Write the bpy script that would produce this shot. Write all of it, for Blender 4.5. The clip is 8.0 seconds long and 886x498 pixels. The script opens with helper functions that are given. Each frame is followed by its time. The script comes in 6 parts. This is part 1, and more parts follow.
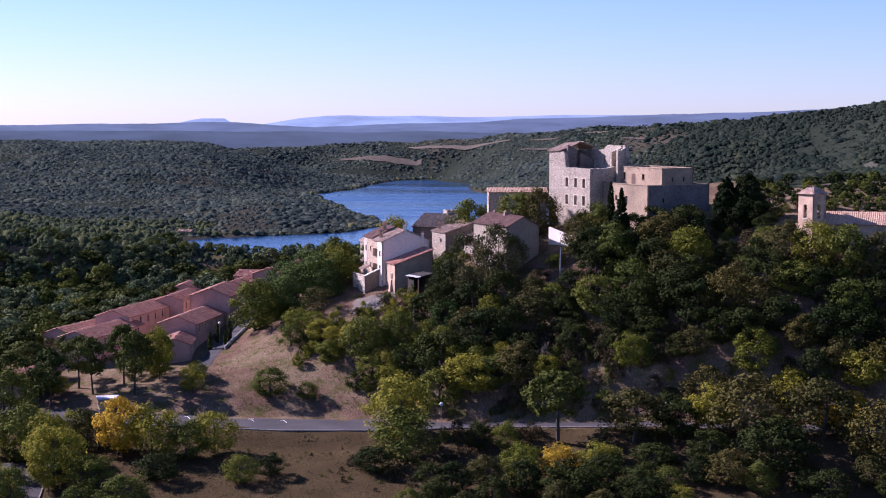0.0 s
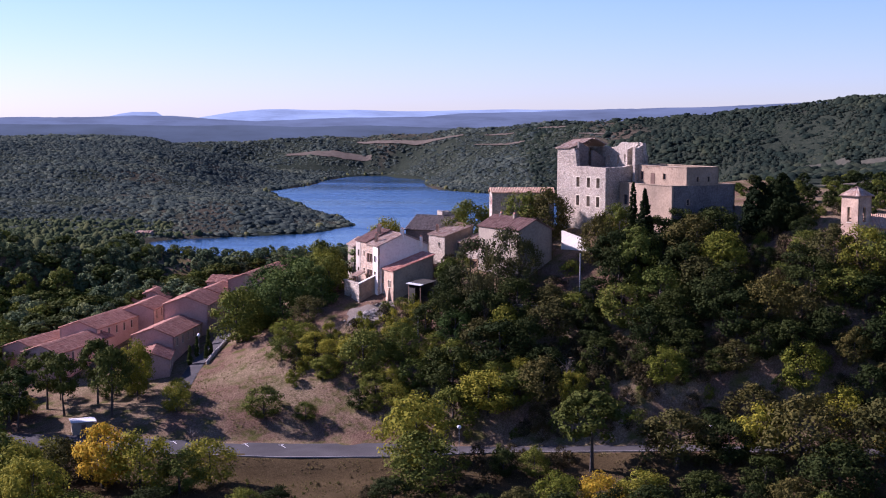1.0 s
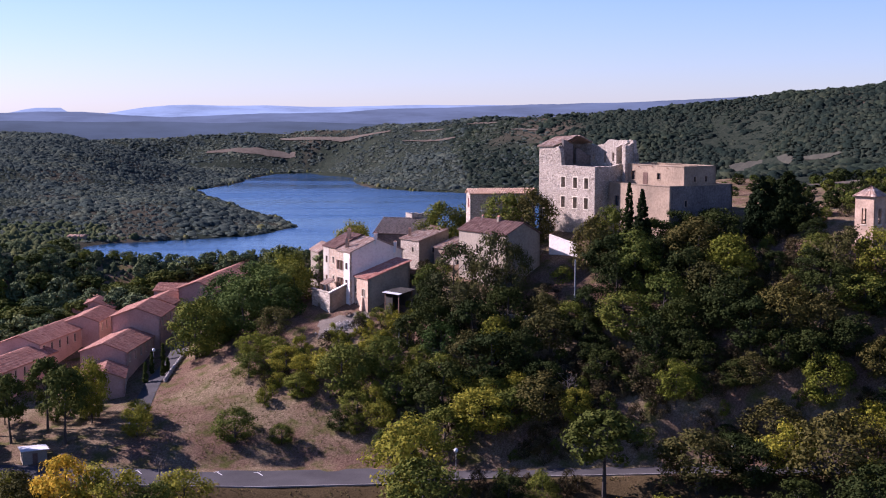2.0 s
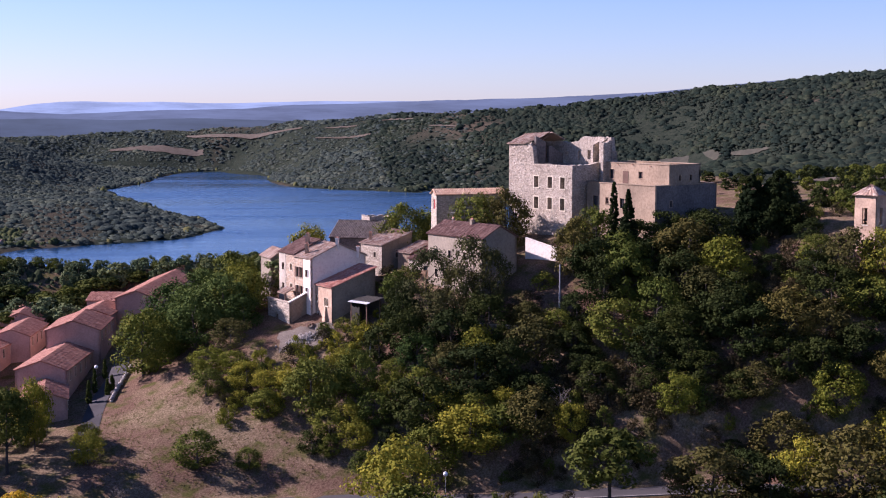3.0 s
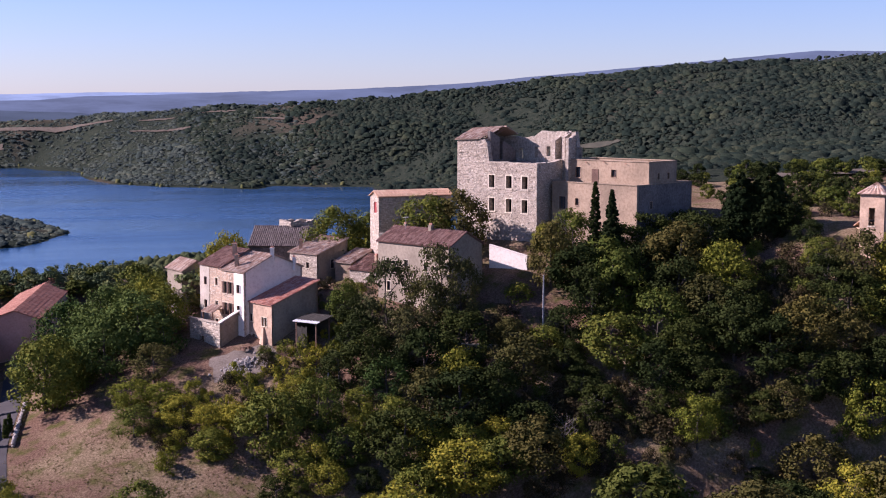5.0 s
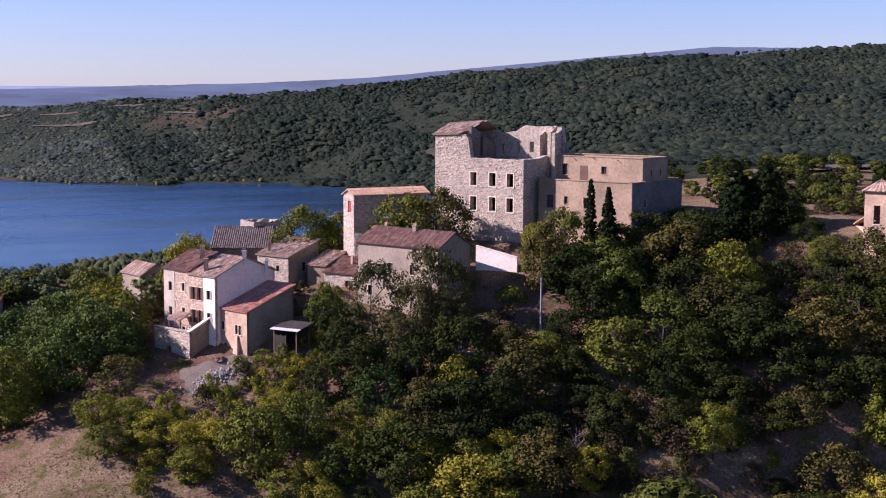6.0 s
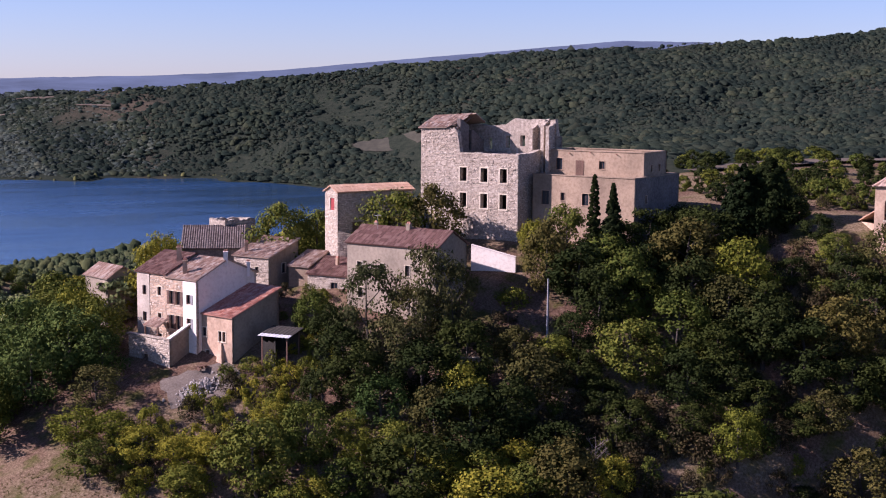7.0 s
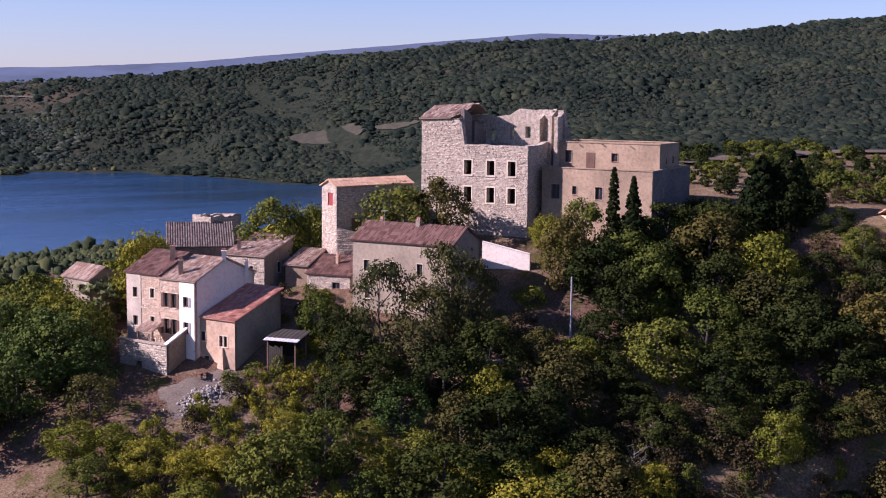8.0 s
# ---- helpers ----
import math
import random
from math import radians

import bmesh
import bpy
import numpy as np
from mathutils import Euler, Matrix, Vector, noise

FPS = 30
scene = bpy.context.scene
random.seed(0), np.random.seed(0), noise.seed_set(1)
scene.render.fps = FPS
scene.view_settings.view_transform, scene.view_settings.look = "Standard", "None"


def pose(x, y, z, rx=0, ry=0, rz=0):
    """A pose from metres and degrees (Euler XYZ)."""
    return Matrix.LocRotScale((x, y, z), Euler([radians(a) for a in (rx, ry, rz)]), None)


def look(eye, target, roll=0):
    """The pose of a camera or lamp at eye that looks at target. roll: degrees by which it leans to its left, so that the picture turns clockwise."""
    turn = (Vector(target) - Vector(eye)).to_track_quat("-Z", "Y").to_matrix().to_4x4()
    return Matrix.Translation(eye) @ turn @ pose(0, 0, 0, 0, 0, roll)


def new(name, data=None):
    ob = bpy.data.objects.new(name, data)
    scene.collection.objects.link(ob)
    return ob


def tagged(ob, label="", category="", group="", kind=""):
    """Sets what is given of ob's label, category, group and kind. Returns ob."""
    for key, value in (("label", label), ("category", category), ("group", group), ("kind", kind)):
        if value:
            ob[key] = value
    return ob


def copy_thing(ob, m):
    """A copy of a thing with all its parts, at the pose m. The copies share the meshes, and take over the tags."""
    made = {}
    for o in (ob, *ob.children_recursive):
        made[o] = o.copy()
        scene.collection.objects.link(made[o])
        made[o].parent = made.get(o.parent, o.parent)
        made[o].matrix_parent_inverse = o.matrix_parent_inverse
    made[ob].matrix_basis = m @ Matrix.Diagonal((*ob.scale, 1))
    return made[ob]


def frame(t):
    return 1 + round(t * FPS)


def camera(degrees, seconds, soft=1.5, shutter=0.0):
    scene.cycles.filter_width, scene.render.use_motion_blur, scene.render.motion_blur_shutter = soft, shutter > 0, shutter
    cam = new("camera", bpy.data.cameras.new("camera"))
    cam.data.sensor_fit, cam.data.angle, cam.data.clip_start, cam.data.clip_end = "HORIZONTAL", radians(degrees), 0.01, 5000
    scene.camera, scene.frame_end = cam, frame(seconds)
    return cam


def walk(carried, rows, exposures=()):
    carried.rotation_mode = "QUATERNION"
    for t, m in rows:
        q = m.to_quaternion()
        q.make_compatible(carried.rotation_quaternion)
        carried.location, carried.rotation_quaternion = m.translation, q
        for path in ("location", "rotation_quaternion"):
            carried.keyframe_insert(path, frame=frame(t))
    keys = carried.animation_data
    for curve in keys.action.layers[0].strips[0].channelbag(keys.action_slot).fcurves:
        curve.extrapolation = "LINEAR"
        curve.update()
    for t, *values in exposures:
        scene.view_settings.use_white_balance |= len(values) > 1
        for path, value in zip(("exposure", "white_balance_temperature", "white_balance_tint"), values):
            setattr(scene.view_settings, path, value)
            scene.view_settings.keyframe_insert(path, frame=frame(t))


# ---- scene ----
cam = camera(36.17, 8.0, 1.1)
PATH = [
    (0, (10.02, 5.45, 29.32), (2.08, 303.97, 0.60), 0.08),
    (0.5, (0.09, 19.63, 29.26), (-0.07, 318.20, -0.06), 0.18),
    (1, (-9.63, 33.58, 29.34), (-1.30, 331.97, -0.61), 0.24),
    (2.5, (-33.23, 68.97, 29.30), (7.95, 364.47, -2.06), 0.12),
    (3, (-40.48, 80.03, 29.14), (12.67, 373.59, -2.49), 0.07),
    (3.5, (-47.67, 90.68, 29.10), (17.46, 381.78, -2.90), 0.10),
    (4, (-54.64, 101.76, 29.08), (22.56, 389.84, -3.30), 0.11),
    (4.5, (-61.38, 111.34, 29.08), (27.84, 395.87, -3.79), 0.10),
    (6, (-78.86, 141.10, 28.45), (45.11, 412.12, -5.86), 0.31),
    (6.5, (-84.07, 150.41, 28.31), (50.53, 416.23, -6.60), 0.39),
    (7, (-88.72, 160.19, 27.90), (55.85, 420.64, -7.65), 0.47),
    (7.5, (-93.29, 169.43, 27.54), (60.43, 424.49, -8.70), 0.54),
    (8, (-97.78, 179.35, 27.01), (64.81, 428.76, -9.88), 0.58),
]
walk(cam, [(t, look(eye, target, roll)) for t, eye, target, roll in PATH], [(0.0, 1.3, 5020, 45.0), (3.5, 1.25, 5260, 43.0), (8.0, 1.1, 5290, 46.0)])

# ---- light ----
SUN_EL, SUN_AZ = radians(31), radians(-64)      # azimuth from +y towards +x
world = bpy.data.worlds.new("sky")
scene.world = world
world.use_nodes = True
wn = world.node_tree.nodes
sky = wn.new("ShaderNodeTexSky")
sky.sky_type, sky.sun_disc = "NISHITA", False
sky.sun_elevation, sky.sun_rotation = SUN_EL, SUN_AZ
sky.altitude, sky.air_density, sky.dust_density, sky.ozone_density = 400, 1.0, 0.2, 3.5
world.node_tree.links.new(sky.outputs[0], wn["Background"].inputs[0])
wn["Background"].inputs[1].default_value = 0.05
sun_data = bpy.data.lights.new("sun", "SUN")
sun_data.energy, sun_data.angle, sun_data.color = 5.0, radians(0.53), (1.0, 0.86, 0.64)
sun = new("sun", sun_data)
sun_dir = Vector((math.sin(SUN_AZ) * math.cos(SUN_EL), math.cos(SUN_AZ) * math.cos(SUN_EL), math.sin(SUN_EL)))
sun.matrix_world = look(sun_dir * 200, (0, 0, 0))


# ---- materials ----
def mat(name, rough=0.85, metal=0.0, spec=0.3):
    m = bpy.data.materials.new(name)
    m.use_nodes = True
    b = m.node_tree.nodes["Principled BSDF"]
    b.inputs["Roughness"].default_value = rough
    b.inputs["Metallic"].default_value = metal
    b.inputs["Specular IOR Level"].default_value = spec
    return m, m.node_tree, b


def ramp_of(nt, fac, stops):
    r = nt.nodes.new("ShaderNodeValToRGB")
    e = r.color_ramp.elements
    while len(e) < len(stops):
        e.new(0.5)
    for el, (p, c) in zip(e, stops):
        el.position, el.color = p, (*c, 1)
    nt.links.new(fac, r.inputs[0])
    return r.outputs[0]


def noise_of(nt, scale, detail=4.0, rough=0.6, space="Object", stretch=None):
    if space == "World":
        src = nt.nodes.new("ShaderNodeNewGeometry").outputs["Position"]
    else:
        src = nt.nodes.new("ShaderNodeTexCoord").outputs[space]
    if stretch:
        mp = nt.nodes.new("ShaderNodeMapping")
        mp.inputs["Scale"].default_value = stretch
        nt.links.new(src, mp.inputs[0])
        src = mp.outputs[0]
    n = nt.nodes.new("ShaderNodeTexNoise")
    n.inputs["Scale"].default_value = scale
    n.inputs["Detail"].default_value = detail
    n.inputs["Roughness"].default_value = rough
    nt.links.new(src, n.inputs["Vector"])
    return n.outputs["Fac"]


def mix_of(nt, fac, a, b, mode="MIX"):
    m = nt.nodes.new("ShaderNodeMix")
    m.data_type, m.blend_type = "RGBA", mode
    for sock, v in ((m.inputs[0], fac), (m.inputs[6], a), (m.inputs[7], b)):
        if isinstance(v, (int, float)):
            sock.default_value = v
        elif isinstance(v, tuple):
            sock.default_value = (*v, 1)
        else:
            nt.links.new(v, sock)
    return m.outputs[2]


def bump_of(nt, b, height, strength=0.5, distance=0.1):
    n = nt.nodes.new("ShaderNodeBump")
    n.inputs["Strength"].default_value = strength
    n.inputs["Distance"].default_value = distance
    nt.links.new(height, n.inputs["Height"])
    nt.links.new(n.outputs[0], b.inputs["Normal"])


def two_scale(name, dark, mid, light, big=0.15, small=2.5, rough=0.9, bump=0.4, dist=0.08, space="World", stretch=None, stain=0.35):
    """A surface with broad stains and fine grain."""
    m, nt, b = mat(name, rough)
    fine = noise_of(nt, small, 6, 0.65, space, stretch)
    broad = noise_of(nt, big, 3, 0.55, space)
    col = ramp_of(nt, fine, [(0.3, dark), (0.5, mid), (0.7, light)])
    shade = ramp_of(nt, broad, [(0.3, (1 - stain,) * 3), (0.7, (1.0, 1.0, 1.0))])
    nt.links.new(mix_of(nt, 1.0, col, shade, "MULTIPLY"), b.inputs["Base Color"])
    bump_of(nt, b, fine, bump, dist)
    return m


def random_tint(name, base, spread, rough=0.85, small=6.0, bump=0.4, per="object"):
    """Pieces that differ from one another, with grain on each."""
    m, nt, b = mat(name, rough)
    if per == "object":
        r = nt.nodes.new("ShaderNodeObjectInfo").outputs["Random"]
    else:
        r = nt.nodes.new("ShaderNodeNewGeometry").outputs["Random Per Island"]
    col = ramp_of(nt, r, [(i / max(1, len(spread) - 1), c) for i, c in enumerate(spread)])
    fine = noise_of(nt, small, 5, 0.6, "World")
    g = ramp_of(nt, fine, [(0.3, (0.6, 0.6, 0.6)), (0.7, (1.0, 1.0, 1.0))])
    nt.links.new(mix_of(nt, 1.0, col, g, "MULTIPLY"), b.inputs["Base Color"])
    if base:
        nt.links.new(mix_of(nt, 0.35, mix_of(nt, 1.0, col, g, "MULTIPLY"), base), b.inputs["Base Color"])
    bump_of(nt, b, fine, bump, 0.05)
    return m


def leaf_material(name, colors, trans=0.25, far=False):
    m, nt, b = mat(name, 0.8, 0.0, 0.0 if far else 0.03)
    isl = nt.nodes.new("ShaderNodeNewGeometry").outputs["Random Per Island"]
    obj = nt.nodes.new("ShaderNodeObjectInfo").outputs["Random"]
    col = ramp_of(nt, isl, [(i / (len(colors) - 1), c) for i, c in enumerate(colors)])
    tint = ramp_of(nt, obj, [(0.0, (0.64, 0.74, 0.75)), (0.5, (1.0, 1.0, 1.0)), (1.0, (1.24, 1.18, 0.95))])
    out = mix_of(nt, 1.0, col, tint, "MULTIPLY")
    if far:
        broad = noise_of(nt, 0.028, 5, 0.62, "World")
        out = mix_of(nt, 1.0, col, ramp_of(nt, broad, [(0.36, (0.66, 0.70, 0.76)), (0.5, (0.88, 0.90, 0.92)), (0.64, (1.14, 1.10, 0.98))]), "MULTIPLY")
        bump_of(nt, b, noise_of(nt, 1.6, 4, 0.65, "World"), 0.45, 0.5)
    nt.links.new(out, b.inputs["Base Color"])
    if trans:
        t = nt.nodes.new("ShaderNodeBsdfTranslucent")
        nt.links.new(out, t.inputs[0])
        mx = nt.nodes.new("ShaderNodeMixShader")
        mx.inputs[0].default_value = trans
        nt.links.new(b.outputs[0], mx.inputs[1])
        nt.links.new(t.outputs[0], mx.inputs[2])
        nt.links.new(mx.outputs[0], nt.nodes["Material Output"].inputs[0])
    return m


M = {}
M["stone"] = two_scale("rubble_stone", (0.200, 0.160, 0.118), (0.400, 0.332, 0.252), (0.600, 0.520, 0.415), 0.25, 2.2, 0.92, 0.9, 0.15)
M["stone_block"] = random_tint("stone_block", None, [(0.330, 0.262, 0.186), (0.540, 0.452, 0.340), (0.670, 0.575, 0.445), (0.440, 0.358, 0.264), (0.610, 0.512, 0.392)], 0.92, 3.0, 0.6, "island")
# dark stone; in the keep and at the wing end it also paints shade
M["stone_shade"] = two_scale("dark_stone_and_shade", (0.110, 0.090, 0.074), (0.180, 0.152, 0.128), (0.260, 0.222, 0.190), 0.25, 2.2, 0.92, 0.9, 0.15)
M["plaster_warm"] = two_scale("ochre_render", (0.270, 0.190, 0.118), (0.360, 0.262, 0.168), (0.410, 0.304, 0.202), 0.2, 2.0, 0.9, 0.25, 0.03, stain=0.42)
M["plaster_grey"] = two_scale("grey_render", (0.250, 0.200, 0.140), (0.320, 0.262, 0.186), (0.370, 0.306, 0.222), 0.15, 2.0, 0.9, 0.25, 0.03)
M["plaster_sand"] = two_scale("sand_render", (0.400, 0.335, 0.255), (0.500, 0.425, 0.330), (0.560, 0.485, 0.385), 0.4, 3.0, 0.9, 0.3, 0.03)
M["plaster_pink"] = two_scale("pink_render", (0.400, 0.262, 0.168), (0.540, 0.374, 0.246), (0.609, 0.440, 0.300), 0.3, 2.2, 0.9, 0.3, 0.03, stain=0.45)
M["plaster_white"] = two_scale("white_render", (0.750, 0.649, 0.537), (0.886, 0.792, 0.664), (0.929, 0.845, 0.722), 0.15, 2.0, 0.88, 0.15, 0.02, stain=0.18)
M["tile_old"] = random_tint("old_canal_tile", None, [(0.250, 0.150, 0.098), (0.370, 0.235, 0.160), (0.520, 0.390, 0.290), (0.310, 0.180, 0.118), (0.600, 0.490, 0.385), (0.430, 0.270, 0.180)], 0.85, 5.0, 0.4, "island")
M["tile_dark"] = random_tint("weathered_dark_tile", None, [(0.085, 0.062, 0.050), (0.130, 0.098, 0.080), (0.190, 0.150, 0.125), (0.110, 0.080, 0.064)], 0.88, 5.0, 0.4, "island")
M["tile_red"] = random_tint("red_tile", None, [(0.390, 0.140, 0.085), (0.520, 0.225, 0.148), (0.600, 0.330, 0.235), (0.440, 0.165, 0.102), (0.560, 0.280, 0.190)], 0.8, 5.0, 0.3, "island")
M["tile_brown"] = random_tint("brown_tile", None, [(0.120, 0.058, 0.042), (0.190, 0.096, 0.070), (0.280, 0.165, 0.125), (0.150, 0.072, 0.052)], 0.82, 5.0, 0.3, "island")
M["tile_lane"] = random_tint("terracotta_lane_tile", None, [(0.285, 0.112, 0.068), (0.385, 0.168, 0.104), (0.490, 0.245, 0.160), (0.335, 0.135, 0.082)], 0.82, 5.0, 0.3, "island")
M["plaster_lane"] = two_scale("rose_render", (0.440, 0.268, 0.208), (0.530, 0.335, 0.262), (0.585, 0.388, 0.308), 0.12, 2.5, 0.9, 0.2, 0.03)
M["tile_pale"] = random_tint("pale_tile", None, [(0.493, 0.288, 0.172), (0.568, 0.354, 0.218), (0.626, 0.418, 0.273)], 0.8, 5.0, 0.3, "island")
# near-black tone that puts the shade of interiors into the colour
M["dark_inside"] = two_scale("painted_interior_shade", (0.02, 0.017, 0.015), (0.03, 0.026, 0.023), (0.045, 0.04, 0.035), 0.3, 2.0, 0.95, 0.1)
M["wood_brown"] = two_scale("weathered_shutter_wood", (0.10, 0.055, 0.035), (0.16, 0.09, 0.06), (0.21, 0.13, 0.09), 0.4, 8.0, 0.8, 0.3, 0.02)
M["wood_red"] = two_scale("red_painted_wood", (0.24, 0.03, 0.03), (0.33, 0.045, 0.04), (0.38, 0.07, 0.06), 0.4, 8.0, 0.7, 0.2, 0.02)
M["trim"] = two_scale("pale_stone_trim", (0.516, 0.428, 0.304), (0.605, 0.520, 0.382), (0.658, 0.582, 0.430), 0.4, 4.0, 0.85, 0.3, 0.03, stain=0.2)
M["glass"] = mat("window_glass", 0.25, 0.0, 0.25)[0]
M["glass"].node_tree.nodes["Principled BSDF"].inputs["Base Color"].default_value = (0.02, 0.025, 0.03, 1)
M["bark"] = two_scale("oak_bark", (0.035, 0.028, 0.021), (0.060, 0.049, 0.039), (0.090, 0.075, 0.062), 0.5, 6.0, 0.95, 0.8, 0.05, stretch=(1, 1, 0.3))
M["twig"] = two_scale("bare_twigs", (0.128, 0.101, 0.078), (0.184, 0.150, 0.117), (0.240, 0.203, 0.163), 0.5, 6.0, 0.95, 0.3, 0.02)
M["asphalt"] = two_scale("asphalt", (0.055, 0.050, 0.050), (0.072, 0.066, 0.066), (0.086, 0.081, 0.079), 0.12, 9.0, 0.9, 0.2, 0.01)
M["asphalt"].node_tree.nodes["Principled BSDF"].inputs["Specular IOR Level"].default_value = 0.08
M["kerb"] = two_scale("kerb_concrete", (0.187, 0.165, 0.149), (0.231, 0.209, 0.190), (0.264, 0.242, 0.220), 0.3, 4.0, 0.9, 0.3, 0.02)
M["paint_white"] = two_scale("road_paint", (0.6, 0.58, 0.55), (0.72, 0.70, 0.68), (0.78, 0.76, 0.74), 0.6, 6.0, 0.8, 0.1, 0.01)
M["metal_pole"] = two_scale("grey_pole", (0.24, 0.23, 0.22), (0.31, 0.30, 0.29), (0.36, 0.35, 0.34), 0.5, 5.0, 0.5, 0.1, 0.01)
M["globe"] = two_scale("opal_globe", (0.80, 0.78, 0.75), (0.84, 0.82, 0.80), (0.86, 0.85, 0.83), 0.5, 3.0, 0.35, 0.02, 0.01, stain=0.1)
M["rubble"] = random_tint("broken_stone", None, [(0.253, 0.224, 0.193), (0.329, 0.290, 0.253), (0.405, 0.363, 0.314)], 0.9, 4.0, 0.5, "island")
M["sheet"] = two_scale("pale_metal_sheet", (0.55, 0.54, 0.52), (0.68, 0.67, 0.65), (0.76, 0.75, 0.73), 0.4, 3.0, 0.5, 0.1, 0.01)
M["oak"] = leaf_material("oak_leaves", [(0.062, 0.079, 0.012), (0.080, 0.095, 0.015), (0.103, 0.111, 0.018), (0.130, 0.129, 0.020)], 0.13)
M["oak_yellow"] = leaf_material("turning_leaves", [(0.112, 0.124, 0.014), (0.168, 0.162, 0.017), (0.235, 0.205, 0.022), (0.145, 0.146, 0.017)], 0.2)
M["deep_green"] = leaf_material("deep_green_leaves", [(0.040, 0.064, 0.014), (0.054, 0.080, 0.017), (0.070, 0.096, 0.020), (0.088, 0.112, 0.024)], 0.12)
M["olive_leaf"] = leaf_material("grey_olive_leaves", [(0.046, 0.048, 0.015), (0.060, 0.061, 0.019), (0.076, 0.074, 0.024), (0.056, 0.051, 0.020)], 0.12)
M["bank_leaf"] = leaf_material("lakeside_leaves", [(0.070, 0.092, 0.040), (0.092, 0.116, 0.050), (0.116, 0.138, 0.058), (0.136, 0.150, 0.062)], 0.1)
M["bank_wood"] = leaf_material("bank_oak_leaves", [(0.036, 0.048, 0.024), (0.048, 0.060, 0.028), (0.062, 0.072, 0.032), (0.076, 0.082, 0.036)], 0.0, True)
M["gold"] = leaf_material("golden_leaves", [(0.30, 0.19, 0.012), (0.42, 0.27, 0.018), (0.48, 0.33, 0.022), (0.26, 0.20, 0.016)], 0.3)
M["pine"] = leaf_material("pine_needles", [(0.041, 0.053, 0.010), (0.055, 0.065, 0.013), (0.070, 0.078, 0.016)], 0.14)
M["dark_oak"] = leaf_material("holm_oak_leaves", [(0.020, 0.028, 0.007), (0.026, 0.034, 0.008), (0.034, 0.042, 0.010)], 0.1)
M["shrub"] = leaf_material("dry_shrub", [(0.036, 0.027, 0.013), (0.051, 0.038, 0.019), (0.045, 0.042, 0.016), (0.063, 0.048, 0.026)], 0.12)
# far woods: aerial haze mixed into the leaf colours as blue-grey
M["far_leaf"] = leaf_material("haze_tinted_oak_wood", [(0.014, 0.021, 0.016), (0.020, 0.028, 0.020), (0.028, 0.036, 0.024), (0.039, 0.045, 0.028)], 0.0, True)
M["shore_leaf"] = leaf_material("haze_tinted_lakeside_wood", [(0.038, 0.050, 0.042), (0.049, 0.061, 0.049), (0.062, 0.073, 0.056), (0.078, 0.087, 0.063)], 0.0, True)
M["willow"] = leaf_material("willow_leaves", [(0.045, 0.055, 0.022), (0.065, 0.070, 0.028), (0.085, 0.085, 0.036)], 0.0)

# ground: dry grass, red earth and leaf litter
gm, gnt, gb = mat("dry_slope", 0.95, 0.0, 0.0)
g1 = noise_of(gnt, 0.06, 5, 0.6, "World")
g2 = noise_of(gnt, 2.6, 7, 0.75, "World")
g3 = noise_of(gnt, 0.25, 4, 0.6, "World")
straw = ramp_of(gnt, g2, [(0.36, (0.086, 0.062, 0.034)), (0.5, (0.160, 0.117, 0.068)), (0.64, (0.250, 0.190, 0.122))])
earth = ramp_of(gnt, g2, [(0.36, (0.060, 0.036, 0.024)), (0.5, (0.115, 0.071, 0.047)), (0.64, (0.180, 0.118, 0.083))])
grass = ramp_of(gnt, g2, [(0.3, (0.030, 0.036, 0.008)), (0.5, (0.056, 0.062, 0.013)), (0.7, (0.080, 0.080, 0.020))])
e1 = mix_of(gnt, ramp_of(gnt, g1, [(0.42, (0.0, 0.0, 0.0)), (0.58, (1.0, 1.0, 1.0))]), straw, earth)
e2 = mix_of(gnt, ramp_of(gnt, g3, [(0.50, (0.0, 0.0, 0.0)), (0.66, (0.8, 0.8, 0.8))]), e1, grass)
gnt.links.new(e2, gb.inputs["Base Color"])
bump_of(gnt, gb, g2, 0.8, 0.12)
M["ground"] = gm
M["verge"] = two_scale("dry_grass_bank", (0.040, 0.028, 0.014), (0.070, 0.050, 0.025), (0.108, 0.079, 0.042), 0.12, 3.0, 0.95, 0.8, 0.12)
M["verge"].node_tree.nodes["Principled BSDF"].inputs["Specular IOR Level"].default_value = 0.0

# far land: woods, stubble fields
fm, fnt, fb = mat("wooded_land", 1.0, 0.0, 0.0)
f1 = noise_of(fnt, 0.012, 5, 0.6, "World", stretch=(1, 0.35, 1))
f2 = noise_of(fnt, 0.3, 6, 0.7, "World")
wood = ramp_of(fnt, f2, [(0.3, (0.016, 0.021, 0.015)), (0.5, (0.026, 0.032, 0.022)), (0.7, (0.040, 0.043, 0.029))])
scrub = ramp_of(fnt, f2, [(0.3, (0.044, 0.038, 0.026)), (0.7, (0.092, 0.072, 0.050))])
fnt.links.new(mix_of(fnt, ramp_of(fnt, f1, [(0.52, (0.0, 0.0, 0.0)), (0.62, (0.9, 0.9, 0.9))]), wood, scrub), fb.inputs["Base Color"])
bump_of(fnt, fb, f2, 0.8, 0.6)
M["far_land"] = fm
M["field"] = two_scale("stubble_field", (0.100, 0.082, 0.062), (0.130, 0.108, 0.082), (0.152, 0.128, 0.100), 0.02, 0.3, 0.95, 0.2, 0.1)
M["fallow"] = two_scale("fallow_field", (0.040, 0.038, 0.024), (0.056, 0.053, 0.033), (0.075, 0.068, 0.044), 0.03, 0.3, 0.95, 0.2, 0.1)

